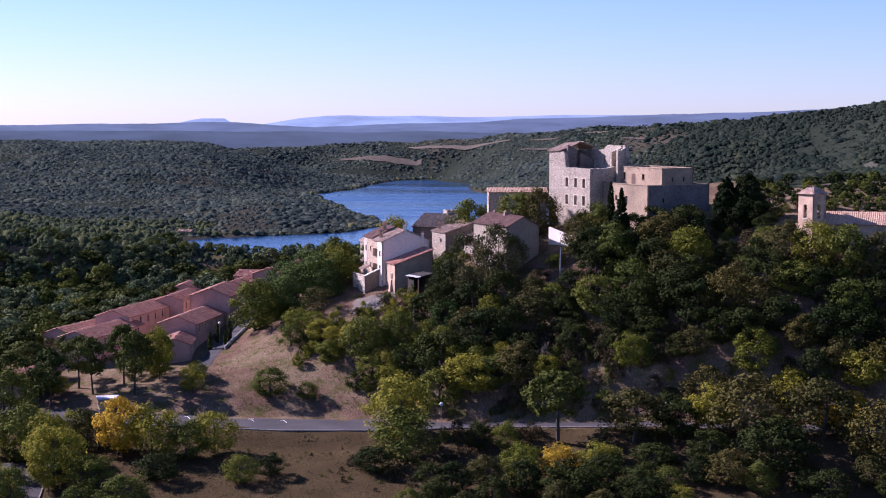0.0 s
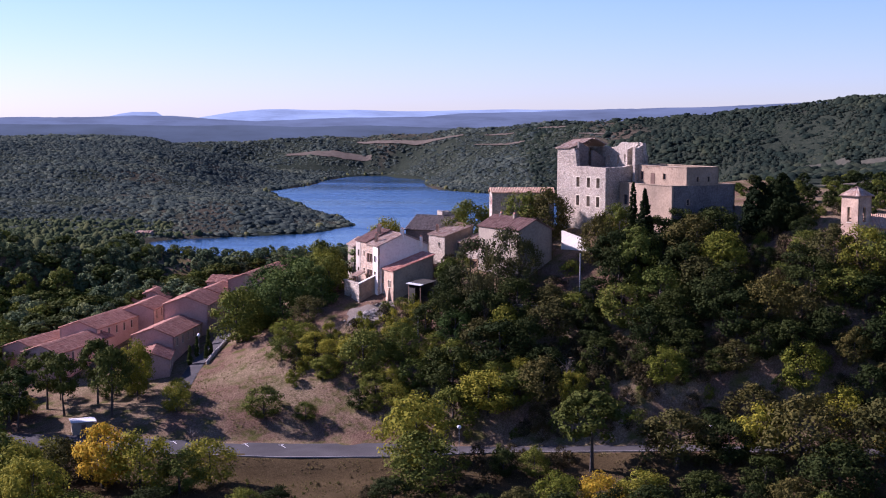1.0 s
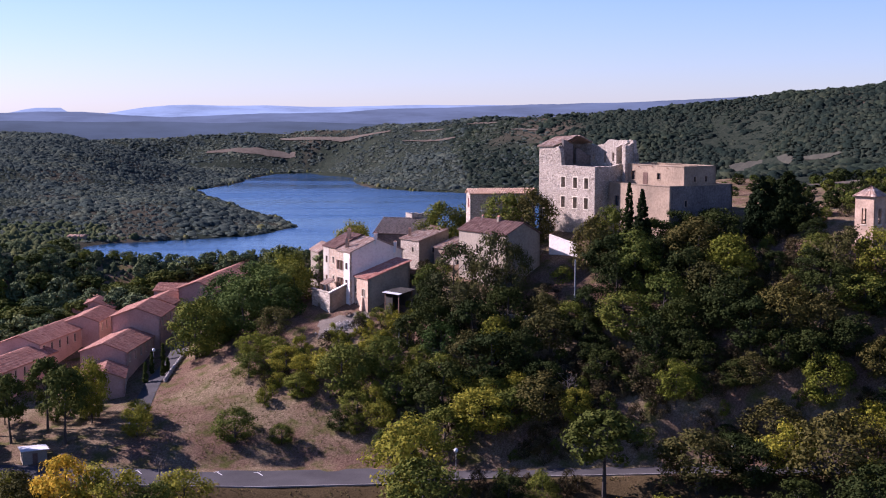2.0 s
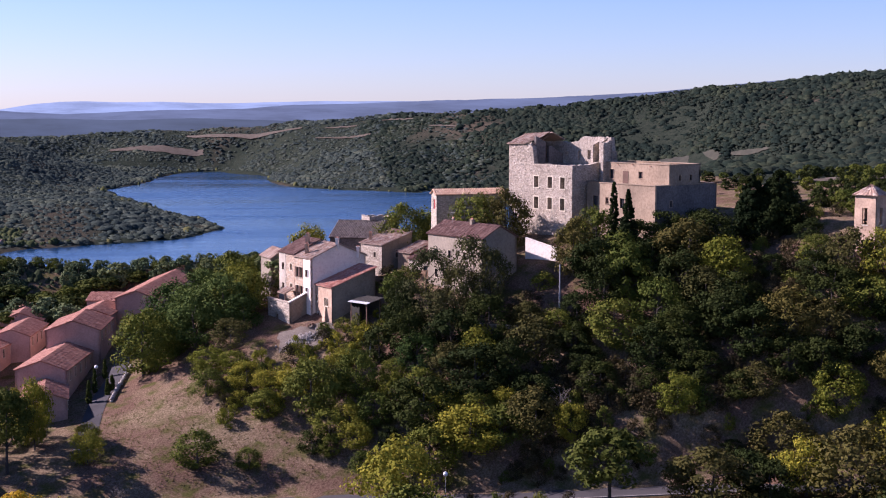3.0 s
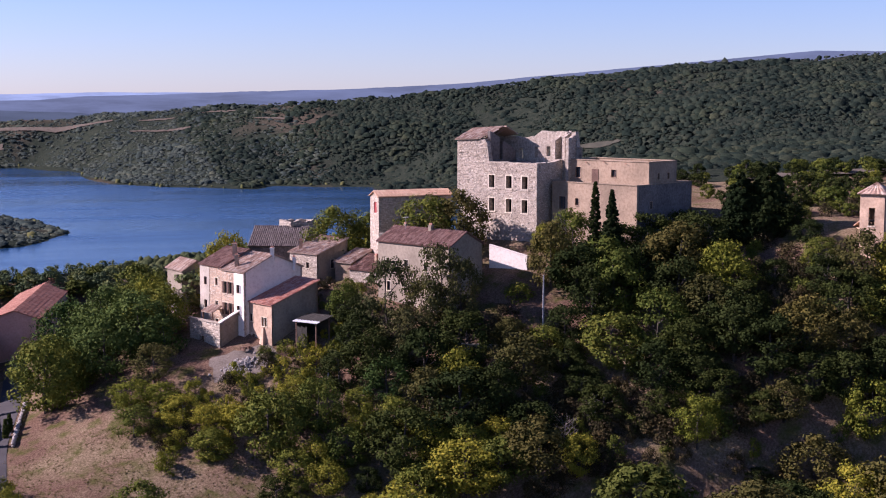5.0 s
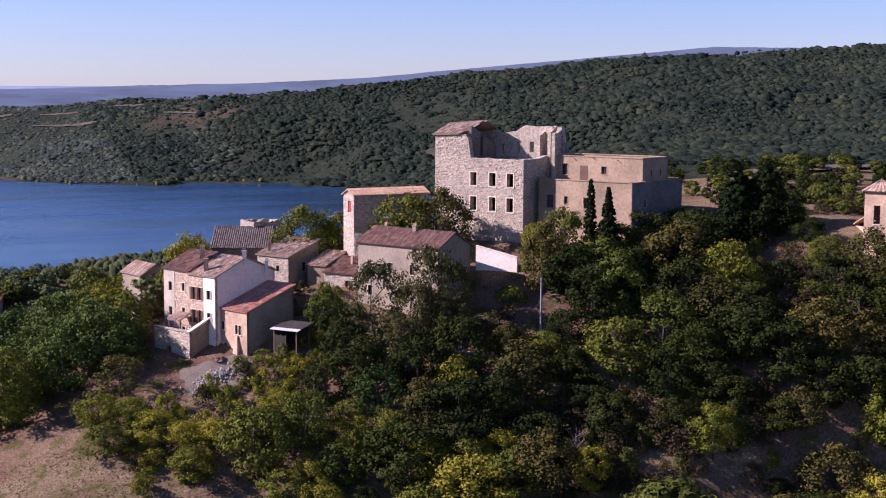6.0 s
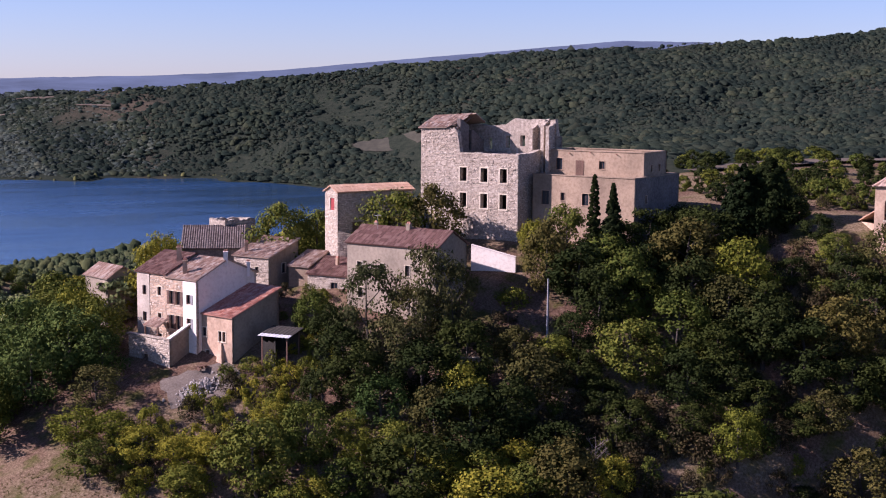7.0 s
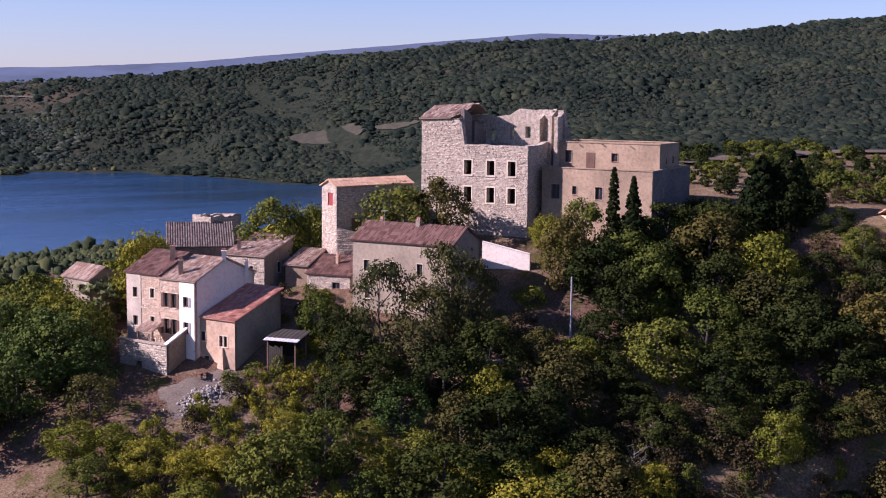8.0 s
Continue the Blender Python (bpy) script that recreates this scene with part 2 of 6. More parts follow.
# mountains and hills on the horizon; haze painted in as blue colour and glow
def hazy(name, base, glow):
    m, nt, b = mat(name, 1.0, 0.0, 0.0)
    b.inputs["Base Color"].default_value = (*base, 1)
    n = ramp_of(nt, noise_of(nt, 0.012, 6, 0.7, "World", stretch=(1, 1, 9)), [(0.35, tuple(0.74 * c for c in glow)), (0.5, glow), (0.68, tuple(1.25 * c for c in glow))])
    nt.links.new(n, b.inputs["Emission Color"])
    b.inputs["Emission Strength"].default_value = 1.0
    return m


M["haze"] = hazy("painted_haze_mountain", (0.05, 0.06, 0.08), (0.140, 0.170, 0.205))
M["haze_near"] = hazy("painted_haze_hills", (0.03, 0.035, 0.04), (0.060, 0.072, 0.092))
M["haze_plain"] = hazy("painted_haze_plain", (0.03, 0.036, 0.036), (0.030, 0.038, 0.050))

# water: small wind ripples
wm, wnt, wb = mat("lake_water", 0.16, 0.0, 0.5)
wb.inputs["Base Color"].default_value = (0.008, 0.035, 0.085, 1)
w1 = noise_of(wnt, 0.5, 5, 0.6, "World", stretch=(0.6, 1.6, 1))
w2 = noise_of(wnt, 0.012, 4, 0.6, "World", stretch=(0.5, 2.2, 1))
wr = ramp_of(wnt, w2, [(0.4, (0.10, 0.10, 0.10)), (0.65, (0.30, 0.30, 0.30))])
wnt.links.new(wr, wb.inputs["Roughness"])
bump_of(wnt, wb, w1, 0.35, 0.25)
M["water"] = wm


# ---- mesh helpers ----
def finish(name, bm, material, parent=None, label="", smooth=False):
    me = bpy.data.meshes.new(name)
    bm.to_mesh(me)
    bm.free()
    for m in material if isinstance(material, (list, tuple)) else (material,):
        me.materials.append(m)
    if smooth:
        for p in me.polygons:
            p.use_smooth = True
    ob = new(name, me)
    if parent is not None:
        ob.parent = parent
    if label:
        ob["label"] = label
    return ob


def part(name, bm, material, parent, label="", smooth=False):
    return finish(name, bm, material, parent, label, smooth)


def from_lists(name, verts, faces, material, parent=None, label="", smooth=False):
    me = bpy.data.meshes.new(name)
    me.from_pydata([tuple(v) for v in verts], [], faces)
    me.materials.append(material)
    if smooth:
        me.polygons.foreach_set("use_smooth", [True] * len(me.polygons))
    me.update()
    ob = new(name, me)
    if parent is not None:
        ob.parent = parent
    if label:
        ob["label"] = label
    return ob


def thing(name, place, label, category, group="", kind="", turn=0.0):
    ob = new(name)
    ob.matrix_basis = pose(*place, 0, 0, turn)
    return tagged(ob, label, category, group, kind)


def add_box(bm, lo, hi, m=None, mi=0):
    """A box from corner lo to corner hi, moved by m."""
    vs = []
    for x, y, z in ((0, 0, 0), (1, 0, 0), (1, 1, 0), (0, 1, 0), (0, 0, 1), (1, 0, 1), (1, 1, 1), (0, 1, 1)):
        p = Vector((hi[0] if x else lo[0], hi[1] if y else lo[1], hi[2] if z else lo[2]))
        vs.append(bm.verts.new(m @ p if m else p))
    for f in ((0, 3, 2, 1), (4, 5, 6, 7), (0, 1, 5, 4), (1, 2, 6, 5), (2, 3, 7, 6), (3, 0, 4, 7)):
        bm.faces.new([vs[i] for i in f]).material_index = mi
    return vs


def box(lo, hi):
    bm = bmesh.new()
    add_box(bm, lo, hi)
    return bm


def tube(bm, pts, radii, sides=6):
    """A tapered tube along points."""
    rings = []
    for i, p in enumerate(pts):
        d = (pts[min(i + 1, len(pts) - 1)] - pts[max(i - 1, 0)]).normalized()
        a = d.orthogonal().normalized()
        b = d.cross(a)
        rings.append([bm.verts.new(p + (a * math.cos(2 * math.pi * k / sides) + b * math.sin(2 * math.pi * k / sides)) * radii[i]) for k in range(sides)])
    for r, s in zip(rings, rings[1:]):
        for k in range(sides):
            bm.faces.new((r[k], r[(k + 1) % sides], s[(k + 1) % sides], s[k]))
    bm.faces.new(rings[-1])
    bm.faces.new(rings[0][::-1])
M["yard"] = two_scale("trodden_yard", (0.11, 0.085, 0.06), (0.155, 0.125, 0.095), (0.20, 0.17, 0.14), 0.4, 3.0, 0.95, 0.5, 0.05)
M["dry_grass"] = leaf_material("dry_grass", [(0.13, 0.10, 0.04), (0.17, 0.13, 0.05), (0.21, 0.165, 0.07), (0.10, 0.10, 0.03)], 0.5)
M["old_board"] = two_scale("old_dark_boards", (0.030, 0.026, 0.020), (0.048, 0.042, 0.032), (0.070, 0.060, 0.048), 0.5, 7.0, 0.9, 0.4, 0.03)
M["dark_conifer"] = leaf_material("dark_conifer_needles", [(0.010, 0.016, 0.005), (0.014, 0.021, 0.006), (0.019, 0.026, 0.008)], 0.1)
M["field"].node_tree.nodes["Principled BSDF"].inputs["Specular IOR Level"].default_value = 0.0
M["browning"] = leaf_material("browning_oak_leaves", [(0.056, 0.052, 0.014), (0.070, 0.062, 0.016), (0.086, 0.072, 0.019), (0.062, 0.060, 0.016)], 0.12)

# ---- the land ----
LAKE_Z = -18.0
# heights of the hill every 30 m, x from -150 to 150, y from 260 to 470
HILL = np.array([
    [-50, -50, -50, -49, -49, -48, -47, -45, -42, -36, -30],
    [-48, -47, -47, -46, -46, -45, -43, -35, -26, -19, -14],
    [-47, -46, -45, -43, -44, -38, -27, -12, 1, -2, -2],
    [-46, -44, -41, -37, -31, -21, -7, 2, 8, 7, 6],
    [-45, -42, -37, -33, -20, -10, 0, 6, 9, 10, 11],
    [-43, -40, -35, -30, -18, -12, -5, 0, 8, 12, 14],
    [-40, -37, -33, -29, -24, -18, -13, -8, 4, 13, 17],
    [-34, -32, -30, -28, -25, -22, -19, -15, -4, 12, 19]], float)


def cubic(p, t):
    return p[1] + 0.5 * t * (p[2] - p[0] + t * (2 * p[0] - 5 * p[1] + 4 * p[2] - p[3] + t * (3 * (p[1] - p[2]) + p[3] - p[0])))


def smooth(a, b, v):
    t = min(1.0, max(0.0, (v - a) / (b - a)))
    return t * t * (3 - 2 * t)


def hill(x, y):
    fx, fy = min(9.999, max(0.0, (x + 150) / 30)), min(6.999, max(0.0, (y - 260) / 30))
    i, j = int(fx), int(fy)
    rows = []
    for b in range(j - 1, j + 3):
        r = HILL[min(7, max(0, b))]
        rows.append(cubic([r[min(10, max(0, a))] for a in range(i - 1, i + 3)], fx - i))
    return cubic(rows, fy - j)


# shore of the lake, seen from above
SHORE = [(-104, 530), (-99, 508), (-88, 490), (-66, 482), (-40, 490), (-4, 520), (60, 540), (140, 575), (190, 620), (180, 680), (164, 712), (150, 766), (135, 778), (141, 806), (114, 812), (90, 832),
         (77, 800), (60, 818), (35, 836), (14, 868), (2, 925), (4, 998), (-26, 1058), (-50, 1050), (-66, 975), (-72, 905), (-94, 850), (-74, 760), (-60, 710), (-40, 650), (-31, 606), (-48, 566),
         (-66, 556), (-84, 545), (-99, 538)]
# stubble fields: middle x, y, half width, half depth, turn of the long side
FIELDS = [(-70, 1101, 34, 6, -0.4), (-7, 1091, 41, 4, -0.75), (60, 996, 20, 2.5, -1.0), (59, 1030, 10, 2, -1.1), (93, 991, 9, 2, -1.15), (115, 941, 7, 2.5, -1.6), (214, 763, 13, 9, -0.85), (236, 733, 6, 3.5, -1.6), (150, 391, 50, 4.5, 0.0)]


def shore_distance(x, y):
    """Metres to the shore, below zero on the water."""
    best, inside = 1e9, False
    for (ax, ay), (bx, by) in zip(SHORE, SHORE[1:] + SHORE[:1]):
        dx, dy = bx - ax, by - ay
        t = min(1.0, max(0.0, ((x - ax) * dx + (y - ay) * dy) / (dx * dx + dy * dy)))
        best = min(best, math.hypot(x - ax - t * dx, y - ay - t * dy))
        if (ay > y) != (by > y) and x < ax + (y - ay) / (by - ay) * (bx - ax):
            inside = not inside
    return -best if inside else best


def crest(x):
    """y and z of the far wooded crest at x."""
    return (float(np.interp(x, [-600, -100, 0, 40, 100, 200, 300, 450, 700, 1000], [1180, 1160, 1130, 1090, 1000, 900, 830, 760, 700, 660])),
            float(np.interp(x, [-600, -200, 0, 40, 100, 160, 220, 280, 340, 400, 480, 560, 680, 880], [2, 3, 13, 18, 23, 27.6, 33.8, 42, 47.6, 51.6, 57.4, 66, 77, 97])))


def slope_foot(x):
    """y and z where the slope below the crest begins."""
    return (float(np.interp(x, [-300, -40, 0, 40, 80, 130, 170, 220, 260, 320, 450, 700], [1060, 1062, 960, 890, 850, 800, 750, 715, 620, 520, 460, 430])),
            float(np.interp(x, [170, 220, 260, 320, 700], [LAKE_Z, -12, -2, 7, 10])))


def far_land(x, y):
    s = shore_distance(x, y) + (7 if y > 620 else 3) * noise.noise((x * 0.02, y * 0.02, 3.1))
    if s < 0:
        return LAKE_Z - 3.0 * smooth(0, 12, -s)
    (cy, cz), (fy, fz) = crest(x), slope_foot(x)
    z = max(fz, LAKE_Z + 1.0 * smooth(0, 3, s) + 3.0 * smooth(0, 60, s))
    # the wooded plateau and the spit on the western shore
    west = smooth(-60, -210, x) * smooth(0, 80, s)
    z += (5 * smooth(570, 680, y) + 20 * smooth(700, 960, y)) * west * (1 - 0.75 * smooth(975, 1040, y))
    z += 3.5 * math.exp(-((x + 85) / 45) ** 2 - ((y - 640) / 70) ** 2) * smooth(0, 30, s)
    z += 7 * smooth(10, 120, s) * (0.4 + noise.noise((x * 0.008, y * 0.008, 0.5))) * smooth(cy + 40, cy - 160, y)
    up = min(1.0, max(0.0, (y - fy) / (cy - fy)))
    lift = 0.65 * up + 0.35 * smooth(0, 1, up)
    folds = 9 * noise.noise((x * 0.012, y * 0.009, 3.1)) + 4 * noise.noise((x * 0.03, y * 0.024, 8.4))
    z += (cz - z) * lift * smooth(0, 40, s) + folds * 4 * up * (1 - up) * smooth(20, 90, s)
    z += 1.5 * noise.noise((x * 0.03, 0.0, 7.7)) * up
    return z - min(70.0, 0.3 * max(0.0, y - cy))


def land(x, y):
    f = far_land(x, y)
    k = smooth(460, 486, y) if x < 75 else smooth(470, 560, y)
    side = max(smooth(150, 230, x), smooth(150, 260, -x), smooth(270, 180, y))
    near = hill(x, y) * (1 - side) + side * (-46 if y < 300 else float(np.interp(x, [-300, -150, 150, 300], [-32, -36, 8, 14])))
    z = near * (1 - k) + f * k
    # level ground behind the castle, out to the foot of the wooded slope
    q = x + 104 - 0.676 * (y - 185)
    if q > 0 and y > 375:
        k = smooth(2, 34, q) * smooth(375, 415, y) * smooth(720, 560, y)
        z = z * (1 - k) + max(10 + 2 * noise.noise((x * 0.02, y * 0.02, 6.0)), f) * k
    # the cut of the road
    c, w = road_line(x)
    if -125 < x < 130:
        h = road_half(x)
        k = 1 - smooth(h + 0.6, h + 7.0, abs(y - c))
        z = z * (1 - k) + w * k
    return z + 0.35 * noise.noise((x * 0.12, y * 0.12, 1.7)) * smooth(2.5, 7, abs(y - c))


def road_half(x):
    return 2.9 + 2.9 * smooth(15, -15, x)


def road_line(x):
    """y and z of the road's middle at x."""
    return (float(np.interp(x, [-140, -90, -56, -35, 0, 50, 95, 140], [341, 330, 322, 318.5, 313.5, 299, 281, 262])),
            float(np.interp(x, [-140, -82, -35, 0, 50, 95, 140], [-44.0, -43.0, -42.6, -41.2, -37.3, -34.2, -31.8])))


def sheet(name, xs, ys, material, label, height=land):
    verts = [(x, y, height(x, y)) for y in ys for x in xs]
    n = len(xs)
    faces = [(j * n + i, j * n + i + 1, (j + 1) * n + i + 1, (j + 1) * n + i) for j in range(len(ys) - 1) for i in range(n - 1)]
    ob = from_lists(name, verts, faces, material, smooth=True)
    return tagged(ob, label, name.replace("_", " "), kind="structure")


def spaced(*runs):
    out = []
    for a, b, step in runs:
        out += list(np.arange(a, b, step))
    return [float(v) for v in out] + [float(runs[-1][1])]


# one sheet from the near slope to the horizon: fine on the hill, coarse far away
gx = spaced((-4600, -600, 400), (-600, -150, 15), (-150, 150, 3.0), (150, 600, 15), (600, 1000, 25), (1000, 4600, 400))
gy = spaced((-600, 180, 130), (180, 260, 8), (260, 400, 2.5), (400, 620, 5), (620, 1450, 12), (1450, 4700, 325))
ground = sheet("ground", gx, gy, M["ground"], "dry grass and red earth hillside with woods falling to the lake")
ground.data.materials.append(M["far_land"])
ground.data.materials.append(M["verge"])
for p in ground.data.polygons:
    c = p.center
    if c.y < road_line(c.x)[0] - 3.5:
        p.material_index = 2
    if c.y > 478 or abs(c.x) > 165 or (c.x > 95 and c.y > 392):
        p.material_index = 1

# the water's face, a little wider than the shore
wv = []
for i in range(len(SHORE)):
    p, a, b = (Vector(SHORE[(i + k) % len(SHORE)]) for k in (0, -1, 1))
    d = (b - a).normalized()
    wv.append((*(p + Vector((d.y, -d.x)) * (3.0 if p.y < 570 else 9.0)), LAKE_Z))
bm = bmesh.new()
bm.faces.new([bm.verts.new(v) for v in wv])
bmesh.ops.triangulate(bm, faces=bm.faces)
bmesh.ops.recalc_face_normals(bm, faces=bm.faces)
if bm.faces[:][0].normal.z < 0:
    bmesh.ops.reverse_faces(bm, faces=bm.faces)
water = tagged(finish("water", bm, M["water"]), "wind-rippled blue lake between wooded shores", "lake", kind="structure")

for fx, fy, fw, fd, lean in FIELDS:
    fv = []
    for j in range(-4, 5):
        for i in range(-8, 9):
            x = fx + fw * i / 8 + 0.3 * fd * noise.noise((j * 0.7, fx, 1.0))
            y = fy + fd * j / 4 * (1 - 0.5 * (i / 8) ** 2) + lean * (x - fx) + 0.3 * fd * noise.noise((i * 0.5, fy, 2.0))
            fv.append((x, y, land(x, y) + 0.6))
    tagged(from_lists("field", fv, [(j * 17 + i, j * 17 + i + 1, j * 17 + i + 18, j * 17 + i + 17) for j in range(8) for i in range(16)], M["fallow" if 700 < fy < 800 else "field"], smooth=True), "green-brown fallow field among the woods" if 700 < fy < 800 else "pale stubble field among the woods", "field", kind="structure")

# hills and mountains on the horizon, backdrops behind everything
def skyline_band(name, y, xs, top_of, material, label):
    mv, mf_ = [], []
    for i, x in enumerate(xs):
        for dy, z in ((-120, -70), (-40, 0.45 * top_of(x) - 20), (0, top_of(x)), (200, -70)):
            mv.append((x, y + dy, z))
        if i:
            o = 4 * i
            mf_ += [(o - 4 + k, o + k, o + k + 1, o - 3 + k) for k in range(3)]
    return tagged(from_lists(name, mv, mf_, material, smooth=True), label, "mountains", kind="structure")


def mountain_top(x):
    top = float(np.interp(x, [-1600, -560, -500, -480, -440, -425, -400, -340, -300, -260, -220, -180, -140, -100, -60, -20, 60, 140, 300, 1800],
                          [10, 12, 26, 29, 29, 20, 14, 24, 30.5, 34, 34.6, 33.8, 33.4, 34.3, 33, 31.8, 33, 35.5, 36, 40]))
    return top + 0.5 * noise.noise((x * 0.02, 1.0, 9.0))


def hill_top(x):
    top = float(np.interp(x, [-1200, -480, -435, -346, -301, -257, -212, -168, -123, -79, 9, 54, 98, 143, 187, 276, 321, 410, 454, 543, 721, 900, 1500],
                          [20, 21.5, 23, 23.4, 25.2, 25, 21.7, 19.6, 21.8, 23.7, 25.2, 29.2, 30, 31.5, 33.4, 36, 37, 41.5, 44, 52.5, 68.5, 85, 90]))
    return top + 0.5 * noise.noise((x * 0.035, 3.0, 2.0)) + 0.35 * noise.noise((x * 0.16, 3.0, 2.0))


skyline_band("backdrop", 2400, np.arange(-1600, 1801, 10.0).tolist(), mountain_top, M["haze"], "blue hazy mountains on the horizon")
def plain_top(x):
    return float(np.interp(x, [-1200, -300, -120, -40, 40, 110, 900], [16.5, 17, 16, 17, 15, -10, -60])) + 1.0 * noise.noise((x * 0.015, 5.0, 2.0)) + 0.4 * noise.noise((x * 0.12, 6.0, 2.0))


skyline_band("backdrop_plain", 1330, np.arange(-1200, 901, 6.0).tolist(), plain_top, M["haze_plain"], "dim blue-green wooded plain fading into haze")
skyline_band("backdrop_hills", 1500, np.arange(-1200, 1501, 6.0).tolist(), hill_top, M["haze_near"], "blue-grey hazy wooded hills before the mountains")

# road, kerb and painted marks
rv, rf, kv, kf = [], [], [], []
rx = [x * 2.5 for x in range(-50, 53)]
for i, x in enumerate(rx):
    y, z = road_line(x)
    y2, _ = road_line(x + 1)
    t = Vector((1, y2 - y, 0)).normalized()
    nrm = Vector((-t.y, t.x, 0))
    hw = road_half(x)
    for k in (-hw, hw):
        p = Vector((x, y, z + 0.07)) + nrm * k
        rv.append(p)
    for k, h in ((-hw - 0.35, -0.1), (-hw - 0.35, 0.2), (-hw - 0.02, 0.2), (-hw - 0.02, 0.0)):
        kv.append(Vector((x, y, z + h)) + nrm * k)
    if i:
        a = 2 * (i - 1)
        rf.append((a, a + 2, a + 3, a + 1))
        a = 4 * (i - 1)
        kf += [(a + j, a + j + 1, a + j + 5, a + j + 4) for j in range(3)]
road = tagged(from_lists("road", rv, [f[::-1] for f in rf], M["asphalt"]), "grey asphalt lane along the foot of the slope", "road", kind="structure")
kerb = tagged(from_lists("kerb", kv, kf, M["kerb"]), "pale concrete kerb beside the lane", "kerb", kind="structure")


for x in (-60, -52, -44, -36):
    y, z = road_line(x)
    bmk = bmesh.new()
    m4 = pose(x, y + 3.4, z + 0.078, 0, 0, 25)
    add_box(bmk, (-0.08, -1.4, 0), (0.08, 1.4, 0.008), m4)
    add_box(bmk, (-0.7, 1.3, 0), (0.7, 1.46, 0.008), m4)
    finish("parking_mark", bmk, M["paint_white"], road)

# ---- building helpers ----
def frame_of(origin, along, up=(0, 0, 1)):
    """A frame at origin: x along the wall, y into the building, z up."""
    a = Vector((along[0], along[1], 0)).normalized()
    n = Vector((-a.y, a.x, 0))
    return Matrix(((a.x, n.x, 0, origin[0]), (a.y, n.y, 0, origin[1]), (a.z, 0, 1, origin[2]), (0, 0, 0, 1)))


def wall_mesh(length, height, thick, holes, top=None, cells=1.6):
    """A wall in x-z with real holes (x0, z0, x1, z1) through it. top(x): height of its upper edge."""
    xs = sorted({0.0, length, *[h[0] for h in holes], *[h[2] for h in holes]})
    zs = sorted({0.0, height, *[h[1] for h in holes], *[h[3] for h in holes]})
    if top:
        fine = []
        for a, b in zip(xs, xs[1:]):
            n = max(1, int((b - a) / cells))
            fine += [a + (b - a) * i / n for i in range(n)]
        xs = fine + [length]
    bm = bmesh.new()
    V = {}

    def vert(x, y, z):
        k = (round(x, 4), y, round(z, 4))
        if k not in V:
            V[k] = bm.verts.new((x, y, z))
        return V[k]

    def quad(a, b, c, d):
        try:
            bm.faces.new((a, b, c, d))
        except ValueError:
            pass

    def full(i, j):
        if i < 0 or j < 0 or i >= len(xs) - 1 or j >= len(zs) - 1:
            return False
        cx, cz = (xs[i] + xs[i + 1]) / 2, (zs[j] + zs[j + 1]) / 2
        return not any(h[0] < cx < h[2] and h[1] < cz < h[3] for h in holes)

    last = len(zs) - 1
    hz = lambda x, j: top(x) if (top and j == last) else zs[j]
    for i in range(len(xs) - 1):
        for j in range(len(zs) - 1):
            if not full(i, j):
                continue
            x0, x1 = xs[i], xs[i + 1]
            p = [(x0, hz(x0, j)), (x1, hz(x1, j)), (x1, hz(x1, j + 1)), (x0, hz(x0, j + 1))]
            f = [vert(x, 0.0, z) for x, z in p]
            b = [vert(x, thick, z) for x, z in p]
            quad(*f)
            quad(*b[::-1])
            if not full(i, j - 1):
                quad(f[1], f[0], b[0], b[1])
            if not full(i, j + 1):
                quad(f[3], f[2], b[2], b[3])
            if not full(i - 1, j):
                quad(f[0], f[3], b[3], b[0])
            if not full(i + 1, j):
                quad(f[2], f[1], b[1], b[2])
    return bm


def put(bm, m):
    bmesh.ops.transform(bm, matrix=m, verts=bm.verts)
    return bm


def stones(length, height, holes, seed, size=0.75, proud=0.07, top=None, low=0.0):
    """Uneven stones standing proud of a wall's outer face, in one mesh of many islands."""
    rnd = random.Random(seed)
    verts, faces = [], []
    z = low
    while z < height - 0.15:
        h = size * rnd.uniform(0.4, 0.85)
        x = -rnd.uniform(0, 0.5)
        while x < length:
            w = size * rnd.uniform(0.45, 1.7)
            x0, x1, z0, z1 = max(0, x) + 0.02, min(length, x + w) - 0.03, z + 0.02 + size * rnd.uniform(-0.12, 0.1), z + h - 0.02 + size * rnd.uniform(-0.14, 0.08)
            x += w
            if x1 - x0 < 0.15 or any(x1 > a - 0.05 and x0 < c + 0.05 and z1 > b - 0.05 and z0 < d + 0.05 for a, b, c, d in holes):
                continue
            if z1 > (min(top(x0), top(x1)) if top else height) or z1 - z0 < 0.1 or rnd.random() < 0.1:
                continue
            o = len(verts)
            d = proud * rnd.uniform(0.1, 1.7)
            j = lambda: rnd.uniform(-0.1, 0.1) * size
            verts += [(x0 + j(), 0.02, z0 + j()), (x1 + j(), 0.02, z0 + j()), (x1 + j(), 0.02, z1 + j()), (x0 + j(), 0.02, z1 + j())]
            e = 0.06
            verts += [(x0 + e + j(), -d, z0 + e), (x1 - e + j(), -d * 0.8, z0 + e), (x1 - e + j(), -d, z1 - e), (x0 + e + j(), -d * 0.9, z1 - e)]
            faces += [(o + 4, o + 5, o + 6, o + 7), (o, o + 1, o + 5, o + 4), (o + 1, o + 2, o + 6, o + 5), (o + 2, o + 3, o + 7, o + 6), (o + 3, o, o + 4, o + 7)]
        z += h
    return verts, faces


